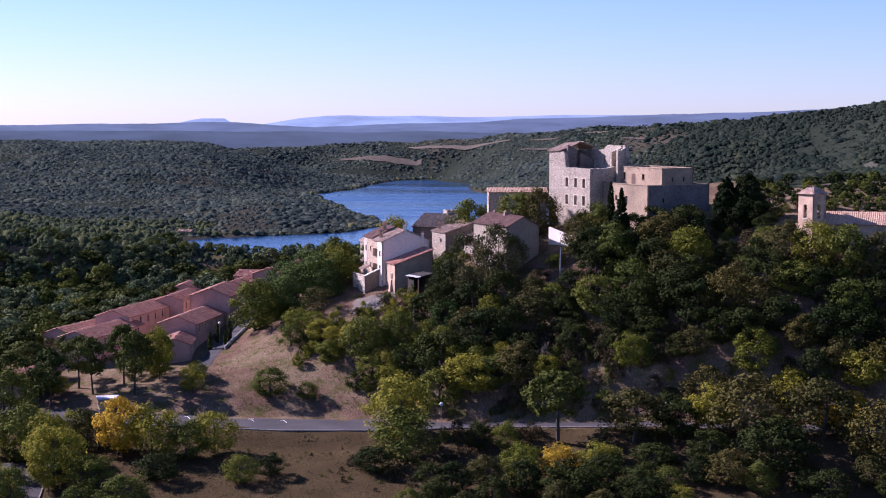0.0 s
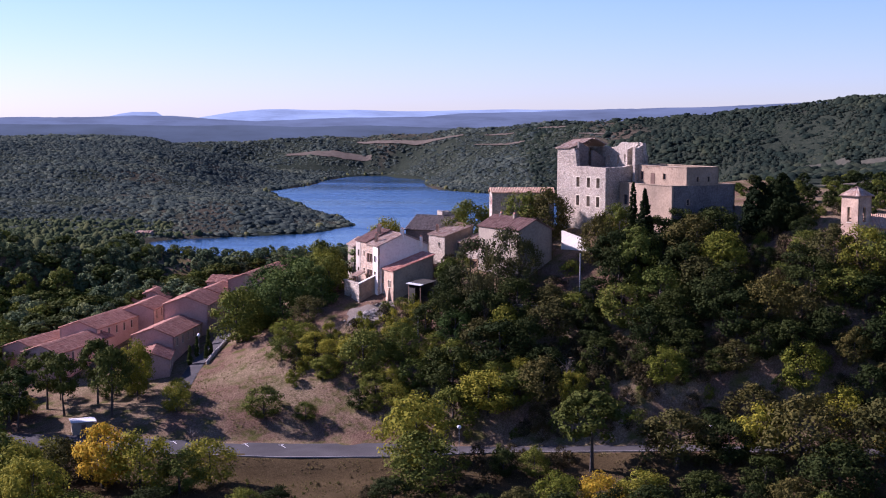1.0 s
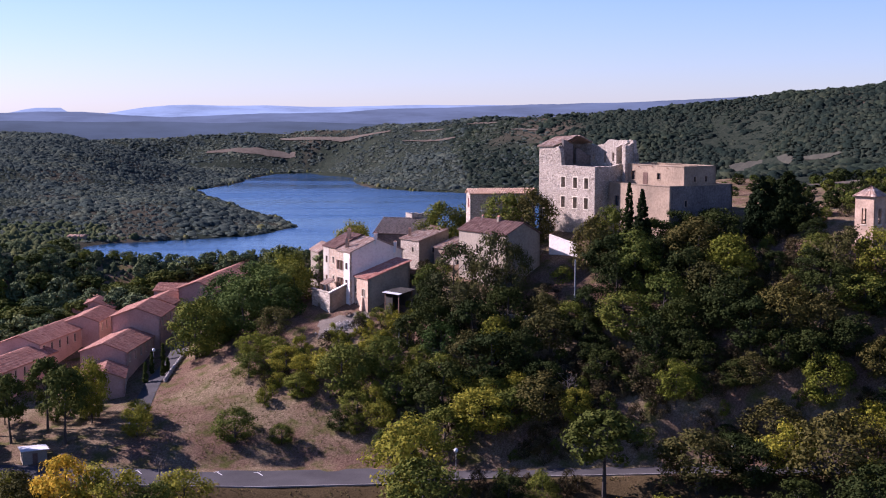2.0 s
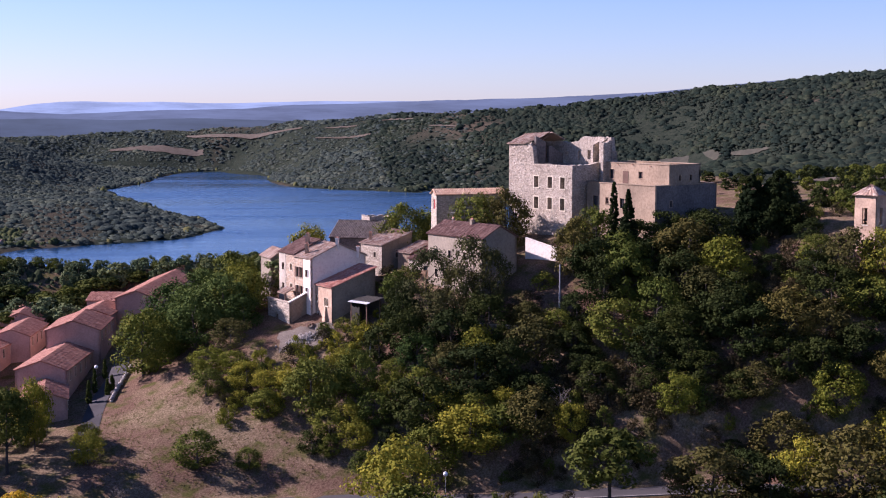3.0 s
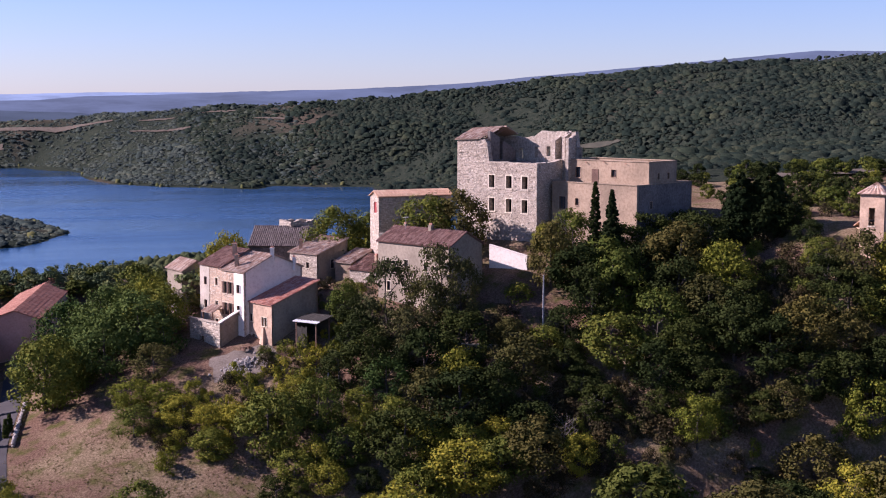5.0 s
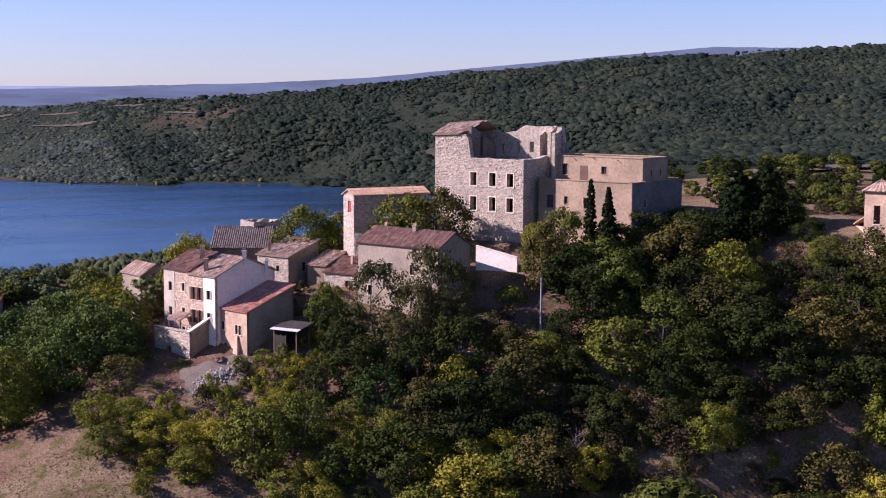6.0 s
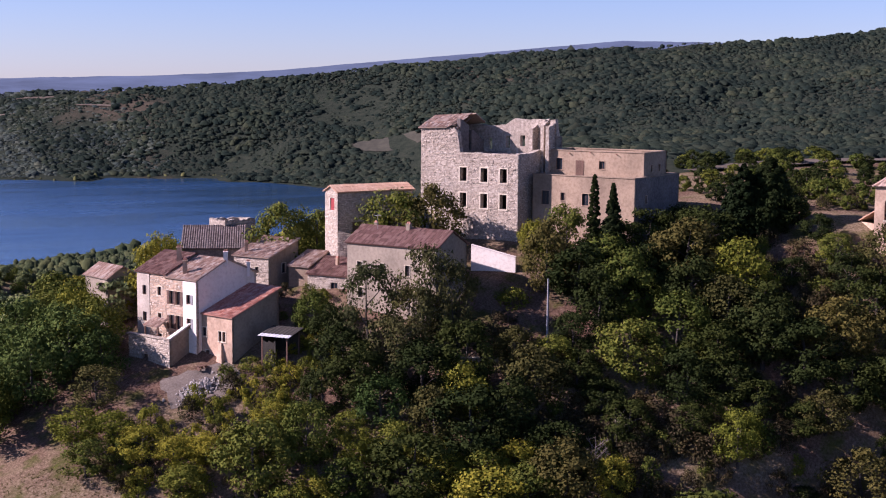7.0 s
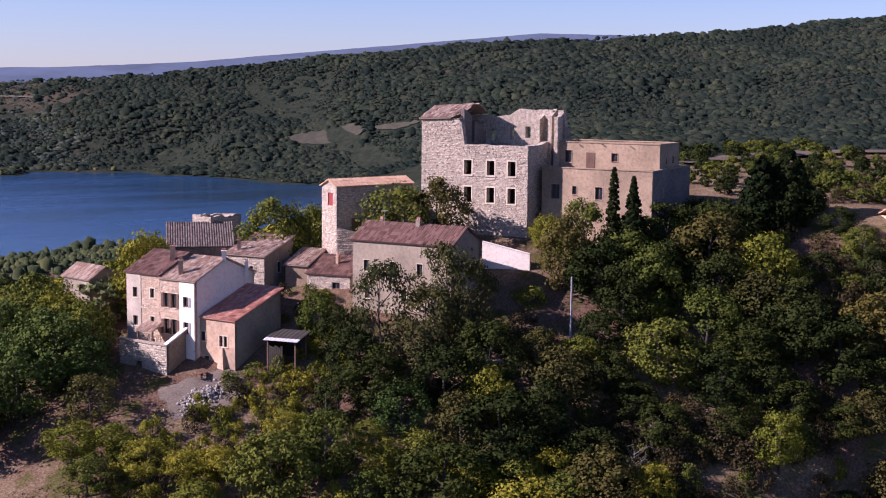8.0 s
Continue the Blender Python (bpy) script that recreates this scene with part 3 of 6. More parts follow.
def stone_skin(parent, m, length, height, holes, seed, size=0.75, proud=0.07, top=None, low=0.0, material="stone_block"):
    v, f = stones(length, height, holes, seed, size, proud, top, low)
    ob = from_lists("stonework", [m @ Vector(p) for p in v], f, M[material], parent, "uneven pale rubble stones")
    ob["kind"] = "stuff"
    return ob


def window(parent, m, hole, thick, frame_mat="trim", shutter=None, surround=0.16, deep=0.35, glazed=True, cross=True):
    """A window in a hole: surround, frame, panes, and shutters if given."""
    x0, z0, x1, z1 = hole
    w = new("window")
    w.parent = parent
    if surround:
        bm = bmesh.new()
        s = surround
        for a, b, c, d in ((x0 - s, z0 - s, x0, z1 + s), (x1, z0 - s, x1 + s, z1 + s), (x0, z1, x1, z1 + s)):
            add_box(bm, (a, -0.06, b), (c, 0.05, d), m)
        add_box(bm, (x0 - s, -0.14, z0 - s), (x1 + s, 0.1, z0 - 0.004), m)
        part("window_surround", bm, M[frame_mat], w)
    if glazed:
        bm = bmesh.new()
        f = 0.07
        for a, b, c, d in ((x0, z0, x0 + f, z1), (x1 - f, z0, x1, z1), (x0 + f, z0, x1 - f, z0 + f), (x0 + f, z1 - f, x1 - f, z1)):
            add_box(bm, (a, deep, b), (c, deep + 0.06, d), m)
        if cross:
            cx = (x0 + x1) / 2
            add_box(bm, (cx - 0.03, deep + 0.002, z0 + f), (cx + 0.03, deep + 0.058, z1 - f), m)
        part("window_frame", bm, M["wood_brown"], w)
        bm = bmesh.new()
        add_box(bm, (x0 + f, deep + 0.02, z0 + f), (x1 - f, deep + 0.035, z1 - f), m)
        part("pane", bm, M["glass"], w)
    if shutter:
        for side in (-1, 1):
            sw = (x1 - x0) / 2 + 0.03
            a = x0 - sw if side < 0 else x1
            bm = bmesh.new()
            add_box(bm, (a, -0.13, z0), (a + sw, -0.07, z1), m)
            for k in range(2):
                zz = z0 + (z1 - z0) * (0.2 + 0.55 * k)
                add_box(bm, (a + 0.03, -0.16, zz), (a + sw - 0.03, -0.13, zz + 0.12), m)
            part("shutter", bm, M[shutter], w)
    return w


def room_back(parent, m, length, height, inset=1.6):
    """A near-black sheet behind openings: paints the room's shade and lets no daylight through."""
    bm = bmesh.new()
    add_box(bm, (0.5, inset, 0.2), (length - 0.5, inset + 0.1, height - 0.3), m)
    part("dark_backing", bm, M["dark_inside"], parent)


def canal_roof(parent, corners, material, name="roof", thick=0.16, pitch=0.42, row=0.85, label="", broken=0.0):
    """A roof slope of curved tiles: a deck and single tile rows. corners: eave left, eave right, ridge right, ridge left."""
    a, b, c, d = [Vector(p) for p in corners]
    bd, cd = b.lerp(a, broken), c.lerp(d, broken * 0.6)
    n = (b - a).cross(d - a).normalized()
    if n.z < 0:
        n = -n
    bm = bmesh.new()
    lo = [bm.verts.new(p - n * thick) for p in (a, bd, cd, d)]
    hi = [bm.verts.new(p - n * 0.02) for p in (a, bd, cd, d)]
    bm.faces.new(hi)
    bm.faces.new(lo[::-1])
    for i in range(4):
        bm.faces.new((lo[i], lo[(i + 1) % 4], hi[(i + 1) % 4], hi[i]))
    bmesh.ops.recalc_face_normals(bm, faces=bm.faces)
    roof = part(name, bm, M["tile_old" if material == "tile_old" else material], parent, label)
    cols = max(2, int(((b - a).length + (c - d).length) / 2 / pitch))
    rows = max(2, int(((d - a).length + (c - b).length) / 2 / row))
    rnd = random.Random(int(abs(a.x * 31 + a.y * 7) * 10))
    verts, faces = [], []
    for i in range(cols):
        for j in range(rows):
            if broken and (i / cols > 1 - broken * rnd.uniform(0.2, 1.3) or rnd.random() < 0.06):
                continue
            q = []
            for u, v in ((i / cols, j / rows), ((i + 1) / cols, j / rows), ((i + 1) / cols, (j + 1.12) / rows), (i / cols, (j + 1.12) / rows)):
                v = min(v, 1.0)
                q.append((a * (1 - u) + b * u) * (1 - v) + (d * (1 - u) + c * u) * v)
            o = len(verts)
            lift = [0.02 + rnd.uniform(0, 0.03), 0.12 + rnd.uniform(-0.01, 0.04), 0.02]
            jit = n * rnd.uniform(-0.015, 0.02)
            for k, (p, r) in enumerate(((q[0], q[3]), (None, None), (q[1], q[2]))):
                if k == 1:
                    p, r = (q[0] + q[1]) / 2, (q[3] + q[2]) / 2
                verts += [p + n * (lift[k] + 0.04) + jit, r + n * lift[k] + jit]
            faces += [(o, o + 2, o + 3, o + 1), (o + 2, o + 4, o + 5, o + 3), (o, o + 4, o + 2)]
    tiles = from_lists("roof_tiles", verts, faces, M[material], roof, "rows of curved clay tiles")
    tiles["kind"] = "stuff"
    return roof


def chimney(parent, place, w=0.7, h=1.3, turn=-25, material="plaster_pink"):
    bm = bmesh.new()
    m = pose(*place, 0, 0, turn)
    add_box(bm, (-w / 2, -w / 2, -1.2), (w / 2, w / 2, h), m)
    add_box(bm, (-w / 2 - 0.08, -w / 2 - 0.08, h), (w / 2 + 0.08, w / 2 + 0.08, h + 0.12), m)
    c = part("chimney", bm, M[material], parent)
    bm = bmesh.new()
    for s in (-1, 1):
        add_box(bm, (s * w * 0.25 - 0.12, -0.14, h + 0.121), (s * w * 0.25 + 0.12, 0.14, h + 0.45), m)
    part("chimney_pot", bm, M["tile_red"], c)
    return c


# ---- the ruined castle ----
castle = thing("castle", (0, 0, 0), "ruined pale stone castle with rendered wings on a hilltop", "castle")
CB = 0.0                                    # foot of the walls
O = Vector((39.2, 363.5, 0))
U, V = Vector((0.476, -0.879, 0)), Vector((0.879, 0.476, 0))
KEEP_L, KEEP_D = 20.6, 10.5


def cpt(u, v, z):
    p = O + U * u + V * v
    return Vector((p.x, p.y, z))


def ragged(base, amp, seed, step=1.4):
    def top(x):
        return base(x) + amp * (noise.noise((x / step, seed, 0.3)) + 0.5 * noise.noise((x * 2.6 / step, seed, 4.3)))
    return top


# front of the keep: low on the side of the wing, full height at the far end
mf = frame_of(cpt(-KEEP_L, 0, CB), U)
lf = KEEP_L
front_holes = []
for i, x in enumerate((9.2, 13.6, 17.6)):
    front_holes.append((x - 0.72, 11.0, x + 0.72, 13.5))
    front_holes.append((x - 0.72, 6.3, x + 0.72, 8.9))
front_top = ragged(lambda x: 20.6 - 4.4 * smooth(7.7, 8.3, x), 0.22, 1.0)
part("wall", wall_mesh(lf, 15.0, 1.1, front_holes, front_top, 0.6), M["stone"], castle).matrix_basis = mf
stone_skin(castle, mf, lf, 21.0, front_holes, 11, 0.38, 0.07, front_top)
for h in front_holes:
    window(castle, mf, h, 1.1, "trim", None, 0.24, 0.6, False)
# near-black slabs behind the front windows, painting the shade of a room
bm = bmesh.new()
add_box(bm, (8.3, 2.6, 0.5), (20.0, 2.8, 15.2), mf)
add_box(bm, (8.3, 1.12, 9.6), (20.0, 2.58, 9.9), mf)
part("dark_backing", bm, M["dark_inside"], castle)
# end wall next to the long house
mw = frame_of(cpt(-KEEP_L, KEEP_D, CB), -V)
left_top = ragged(lambda x: 20.7, 0.2, 2.0)
part("wall", wall_mesh(KEEP_D - 0.004, 15.0, 1.1, [(4.5, 15.2, 5.5, 17.2)], left_top, 0.6), M["stone"], castle).matrix_basis = mw
stone_skin(castle, mw, KEEP_D, 20.8, [(4.5, 15.2, 5.5, 17.2)], 12, 0.38, 0.07, left_top)
# wall on the side of the wing
ms = frame_of(cpt(0, 0.004, CB), V)
side_top = ragged(lambda x: 16.2 + 0.6 * smooth(4, 9, x), 0.15, 3.0)
side_holes = [(3.6, 2.2, 4.8, 4.6)]
part("wall", wall_mesh(KEEP_D, 15.0, 1.0, side_holes, side_top, 0.6), M["stone"], castle).matrix_basis = ms
stone_skin(castle, ms, KEEP_D, 16.6, side_holes, 13, 0.38, 0.05, side_top)
# tall back wall with its openings, broken at both ends
mb = frame_of(cpt(3.2, KEEP_D, CB), -U)
back_top = ragged(lambda x: 22.2 - 5.0 * smooth(0.9, 0.2, x) - 1.2 * smooth(9, 12, x), 0.28, 4.0)
back_holes = [(2.0, 16.6, 3.0, 20.0), (7.2, 17.2, 8.2, 19.2), (10.4, 16.8, 11.2, 19.0), (14.2, 16.5, 15.2, 18.6)]
part("wall", wall_mesh(KEEP_L + 3.2, 15.0, 1.0, back_holes, back_top, 0.5), M["stone"], castle).matrix_basis = mb
mb2 = frame_of(cpt(-KEEP_L, KEEP_D - 0.03, CB), U)
flip = [(KEEP_L + 3.2 - c, b, KEEP_L + 3.2 - a, d) for a, b, c, d in back_holes]
stone_skin(castle, mb2, KEEP_L + 3.2, 22.4, flip, 14, 0.45, 0.09, lambda x: back_top(KEEP_L + 3.2 - x), 14.5)
# stumps of cross walls inside the keep; the first is darkened to paint shade
for k, (u, v0, v1, z1, z2) in enumerate(((-12.8, 1.1, KEEP_D - 0.05, 22.4, 17.6), (2.2, 7.2, KEEP_D - 0.05, 20.8, 22.0), (-1.4, 7.6, KEEP_D - 0.05, 20.4, 21.6), (0.6, 8.2, KEEP_D - 0.05, 21.2, 22.2))):
    mi = frame_of(cpt(u, v0, CB), V)
    t2 = ragged(lambda x, z1=z1, z2=z2, n=v1 - v0: z1 + (z2 - z1) * x / n, 0.35, 6.0 + k, 0.9)
    holes = [(3.0, 16.4, 4.0, 18.6)] if k == 0 else []
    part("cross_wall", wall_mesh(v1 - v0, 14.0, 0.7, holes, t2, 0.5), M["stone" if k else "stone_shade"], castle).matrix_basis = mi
    if k:
        stone_skin(castle, mi, v1 - v0, 22, holes, 20 + k, 0.42, 0.08, t2, 14.2)
# rubble floor inside, at the height of the broken front; dark stone paints shade
rnd = random.Random(5)
bm = bmesh.new()
bmesh.ops.create_grid(bm, x_segments=24, y_segments=14, size=0.5, matrix=Matrix.Diagonal((KEEP_L - 2, KEEP_D - 2, 1, 1)))
for v in bm.verts:
    v.co.z = 15.4 + 0.8 * noise.noise((v.co.x * 0.5, v.co.y * 0.5, 2)) + 0.5 * rnd.random()
bmesh.ops.transform(bm, matrix=frame_of(cpt(-KEEP_L, 0, CB), U) @ Matrix.Translation((KEEP_L / 2, KEEP_D / 2, 0)), verts=bm.verts)
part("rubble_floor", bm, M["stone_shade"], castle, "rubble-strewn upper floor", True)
# what is left of the tiled roof over the far end
r_l, r_h = 20.5, 23.2
canal_roof(castle, [cpt(-KEEP_L - 0.4, -0.45, r_l), cpt(-13.0, -0.45, r_l + 0.3), cpt(-12.2, 5.6, r_h), cpt(-KEEP_L - 0.4, 5.3, r_h - 0.6)], "tile_old", broken=0.22)
canal_roof(castle, [cpt(-12.6, KEEP_D - 0.6, r_l + 1.0), cpt(-KEEP_L - 0.4, KEEP_D + 0.3, r_l), cpt(-KEEP_L - 0.4, 5.3, r_h - 0.6), cpt(-12.2, 5.6, r_h)], "tile_old")
for k in range(7):
    bm = bmesh.new()
    tube(bm, [cpt(-19.6 + 1.1 * k, 0.2, r_l - 0.25), cpt(-19.6 + 1.1 * k, 5.4, r_h - 0.75)], [0.1, 0.1], 5)
    part("rafter", bm, M["wood_brown"], castle, "old dark rafter")


def rendered_block(u0, u1, v0, v1, z0, z1, material, holes_front, holes_right, parapet=0.35, shutters=None, end=None):
    """A flat-roofed wing: four walls, a terrace and a coping."""
    L, D = u1 - u0, v1 - v0
    m1, m2 = frame_of(cpt(u0, v0, z0), U), frame_of(cpt(u1, v0 + 0.004, z0), V)
    m3, m4 = frame_of(cpt(u1, v1, z0), -U), frame_of(cpt(u0, v1 - 0.004, z0), -V)
    H = z1 - z0
    for m, ln, holes in ((m1, L, holes_front), (m2, D - 0.008, holes_right), (m3, L, []), (m4, D - 0.008, [])):
        part("wall", wall_mesh(ln, H, 0.5, holes), M[end if end and m is m2 else material], castle).matrix_basis = m
        bm2 = bmesh.new()
        add_box(bm2, (-0.12, -0.12, H + 0.003), (ln + 0.12, 0.62, H + 0.16), m)
        part("coping", bm2, M[material], castle)
    bm2 = bmesh.new()
    add_box(bm2, (0.5, 0.5, H - 0.5), (L - 0.5, D - 0.5, H - 0.3), m1)
    part("terrace", bm2, M["plaster_grey"], castle)
    for h in holes_front:
        window(castle, m1, h, 0.5, "plaster_pink", shutters, 0.08, 0.25)
    for h in holes_right:
        window(castle, m2, h, 0.5, "plaster_pink", None, 0.06, 0.25)
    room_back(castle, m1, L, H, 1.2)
    return m1


up = rendered_block(1.3, 20.4, 8.2, 18.0, 6.0, 16.75, "plaster_warm", [(1.9, 7.3, 3.2, 9.4), (10.5, 7.7, 11.6, 9.1)], [(3.0, 7.4, 3.7, 8.6), (6.4, 7.4, 7.1, 8.6)])
# end wall of darker grey stone, its shaded side deepened in the colour
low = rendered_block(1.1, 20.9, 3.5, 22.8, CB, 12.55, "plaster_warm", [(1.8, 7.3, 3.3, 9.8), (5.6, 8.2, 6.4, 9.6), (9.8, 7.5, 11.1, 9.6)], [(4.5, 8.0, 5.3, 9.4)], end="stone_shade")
# boarded doorway of the upper wing
bm = bmesh.new()
for k in range(5):
    add_box(bm, (5.9 + 0.32 * k, -0.07, 6.5), (6.2 + 0.32 * k, -0.003, 9.1), up)
part("boarded_door", bm, M["wood_brown"], castle, "brown boarded-up doorway")
for s in ((4.6, 10.3), (8.8, 10.5), (13.9, 10.3)):
    bm = bmesh.new()
    add_box(bm, (s[0], -0.5, s[1]), (s[0] + 0.12, -0.003, s[1] + 0.12), up)
    part("roof_spout", bm, M["tile_red"], castle)


# ---- village houses ----
def house(name, a, b, depth, base, eave, label, wall="plaster_warm", roof="tile_old", rise=2.2, ridge_along=True, front=(), side=(), side2=(), shutters=None, stone=None,
          over=0.35, mono=False, sides=None, surround=0.1, glazed=True):
    """A house: front from a to b (outside seen to the right of that line), depth behind it, gable or single-slope roof."""
    h = thing(name, (0, 0, 0), label, "house", "village houses")
    A, B = Vector((*a, 0)), Vector((*b, 0))
    al = (B - A).normalized()
    nn = Vector((-al.y, al.x, 0))
    L, D = (B - A).length, depth
    H = eave - base
    C, E = B + nn * D, A + nn * D
    mats = {"front": frame_of((A.x, A.y, base), al), "side": frame_of((B.x, B.y, base), nn), "back": frame_of((C.x, C.y, base), -al), "side2": frame_of((E.x, E.y, base), -nn)}
    if mono:
        tops = {"front": None, "back": lambda x: H + rise, "side": lambda x: H + rise * x / D, "side2": lambda x: H + rise * (1 - x / D)}
    elif ridge_along:
        g = lambda n: (lambda x: H + rise * (1 - abs(2 * x / n - 1)))
        tops = {"front": None, "back": None, "side": g(D), "side2": g(D)}
    else:
        g = lambda n: (lambda x: H + rise * (1 - abs(2 * x / n - 1)))
        tops = {"front": g(L), "back": g(L), "side": None, "side2": None}
    lens = {"front": L, "back": L, "side": D - 0.01, "side2": D - 0.01}
    opens = {"front": list(front), "side": list(side), "back": [], "side2": list(side2)}
    for key, m in mats.items():
        wm2 = (sides or {}).get(key, wall)
        mm = m @ Matrix.Translation((0.005, 0, 0)) if key in ("side", "side2") else m
        part("wall", wall_mesh(lens[key], H, 0.45, opens[key], tops[key], 0.8 if tops[key] else 9.0), M[wm2], h).matrix_basis = mm
        for o in opens[key]:
            window(h, mm, o, 0.45, "trim", shutters if key == "front" else None, surround, 0.22, glazed)
        if opens[key]:
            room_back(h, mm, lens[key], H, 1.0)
        if stone and key in stone:
            stone_skin(h, mm, lens[key], H, opens[key], hash_of(a, key), 0.42, 0.05, tops[key])
    up3 = Vector((0, 0, 1))
    if mono:
        k = rise / D
        q = [A - al * over - nn * over + up3 * (eave - k * over), B + al * over - nn * over + up3 * (eave - k * over), C + al * over + nn * over + up3 * (eave + rise + k * over), E - al * over + nn * over + up3 * (eave + rise + k * over)]
        canal_roof(h, [p + up3 * 0.2 for p in q], roof)
    elif ridge_along:
        k = rise / (D / 2)
        r0, r1 = A + nn * D / 2 - al * over + up3 * (eave + rise + 0.2), B + nn * D / 2 + al * over + up3 * (eave + rise + 0.2)
        e = up3 * (eave - k * over + 0.2)
        canal_roof(h, [A - al * over - nn * over + e, B + al * over - nn * over + e, r1, r0], roof)
        canal_roof(h, [C + al * over + nn * over + e, E - al * over + nn * over + e, r0, r1], roof)
    else:
        k = rise / (L / 2)
        r0, r1 = A + al * L / 2 - nn * over + up3 * (eave + rise + 0.2), E + al * L / 2 + nn * over + up3 * (eave + rise + 0.2)
        e = up3 * (eave - k * over + 0.2)
        canal_roof(h, [E - al * over + nn * over + e, A - al * over - nn * over + e, r0, r1], roof)
        canal_roof(h, [B + al * over - nn * over + e, C + al * over + nn * over + e, r1, r0], roof)
    return h, mats


def hash_of(a, key):
    return int(abs(a[0] * 13 + a[1] * 7)) + len(key)

# the tall terraced house with brown and old tile roofs, partly rendered white
win = lambda x, z, w=1.0, h=1.6: (x - w / 2, z, x + w / 2, z + h)
terrace_house, tm = house("terraced_house", (-22.5, 387.8), (-19.6, 381.1), 13.0, -19.0, -3.9, "tall stone terraced house with a brown tiled roof", "plaster_pink", "tile_brown", 2.9,
    front=[win(1.9, 11.2), win(1.9, 6.6), win(5.7, 11.4, 0.9, 1.5), win(5.7, 6.9, 0.9, 1.5), win(5.7, 3.0, 1.0, 1.8)], stone=("front",), surround=0.18)
part("rendered_bay", wall_mesh(3.2, 13.0, 0.075, [win(1.9, 9.2), win(1.9, 4.6)]), M["plaster_sand"], terrace_house, "patched sand-coloured render").matrix_basis = tm["front"] @ Matrix.Translation((0.0, -0.085, 2.0))
chimney(terrace_house, (-16.4, 383.4, -0.9), 0.8, 1.2)
rear_house, rm = house("terraced_house", (-19.58, 381.06), (-16.5, 374.3), 14.0, -19.0, -4.3, "white rendered terraced house with an old tiled roof", "plaster_pink", "tile_old", 2.9,
    front=[win(1.4, 10.2, 1.1, 2.3), win(3.0, 10.2, 1.1, 2.3), win(1.4, 6.0, 1.1, 2.4), win(3.0, 6.0, 1.1, 2.4), win(5.5, 10.6), win(5.5, 6.4, 1.0, 1.8)], sides={"side": "plaster_white"}, stone=("front",))
bay = [win(5.5 - 4.2, 10.6 - 2.0), win(5.5 - 4.2, 6.4 - 2.0, 1.0, 1.8)]
part("white_bay", wall_mesh(3.1, 12.4, 0.075, bay), M["plaster_white"], rear_house, "bright white rendered bay").matrix_basis = rm["front"] @ Matrix.Translation((4.2, -0.08, 2.0))
chimney(rear_house, (-17.0, 378.6, -2.5), 0.7, 1.1, -25)
chimney(rear_house, (-10.4, 377.0, -1.3), 0.7, 1.2, -25, "plaster_white")
chimney(rear_house, (-5.6, 379.0, -3.6), 0.6, 1.3, -25, "plaster_white")
for x, z, h in ((6.06, 10.6, 1.6), (6.06, 6.4, 1.8)):
    bm = bmesh.new()
    add_box(bm, (x, -0.14, z), (x + 0.5, -0.09, z + h), rm["front"])
    part("shutter", bm, M["metal_pole"], rear_house, "open grey shutter")
# brown balcony shutters of the white house
for x in (0.55, 2.2, 3.85):
    for z in (10.2, 6.0):
        bm = bmesh.new()
        add_box(bm, (x - 0.26, -0.12, z), (x + 0.26, -0.05, z + 2.3), rm["front"])
        for k in range(5):
            add_box(bm, (x - 0.22, -0.15, z + 0.2 + 0.44 * k), (x + 0.22, -0.12, z + 0.26 + 0.44 * k), rm["front"])
        part("shutter", bm, M["wood_brown"], rear_house, "tall brown wooden shutter")
# side wall in a darker render than the front, painting its shade
red_house, dm = house("red_roofed_house", (-15.9, 375.6), (-12.6, 368.2), 11.0, -19.5, -9.9, "rendered house with a single red tiled roof slope", "plaster_pink", "tile_red", 3.6, mono=True,
    front=[win(1.6, 5.9, 1.0, 1.5), win(5.3, 5.4, 0.7, 1.7), win(6.2, 5.4, 0.7, 1.7), win(2.3, 1.0, 1.0, 2.6)], surround=0.12, sides={"side": "plaster_grey"})
# buttress at the corner of the red-roofed house
bm = bmesh.new()
vs = [(-0.3, -0.003, 0), (1.6, -0.003, 0), (0.55, -0.003, 5.2), (0.15, -0.003, 5.2), (-0.3, -1.2, 0), (1.6, -1.2, 0), (0.55, -0.25, 5.2), (0.15, -0.25, 5.2)]
q = [bm.verts.new(dm["front"] @ (Vector(v) + Vector((5.2, 0, 0)))) for v in vs]
for f in ((0, 1, 2, 3), (5, 4, 7, 6), (4, 0, 3, 7), (1, 5, 6, 2), (3, 2, 6, 7), (4, 5, 1, 0)):
    bm.faces.new([q[i] for i in f])
part("buttress", bm, M["plaster_pink"], red_house)

# lean-to shed with a pale sheet roof
shed = thing("lean_to_shed", (0, 0, 0), "open lean-to shed with a pale sheet roof", "shed")
sm = frame_of((-8.9, 364.7, -17.5), (0.62, -0.79))
for x in (0.0, 4.6):
    for y in (0.0, 4.0):
        part("post", put(box((x, y, 0), (x + 0.22, y + 0.22, 5.0 + 0.15 * y)), sm), M["wood_brown"], shed)
bm = bmesh.new()
add_box(bm, (0, 4.2, 0), (4.8, 4.35, 5.2), sm)
part("back_wall", bm, M["old_board"], shed)
for k in range(11):
    part("board", put(box((0.24, 0.06 + 0.36 * k, 0), (0.3, 0.4 + 0.36 * k, 4.9)), sm), M["old_board"], shed)
for k in range(7):
    part("board", put(box((0.24 + 0.34 * k, 0.05, 0), (0.56 + 0.34 * k, 0.11, 4.2 - 0.12 * (k % 3))), sm), M["old_board"], shed)
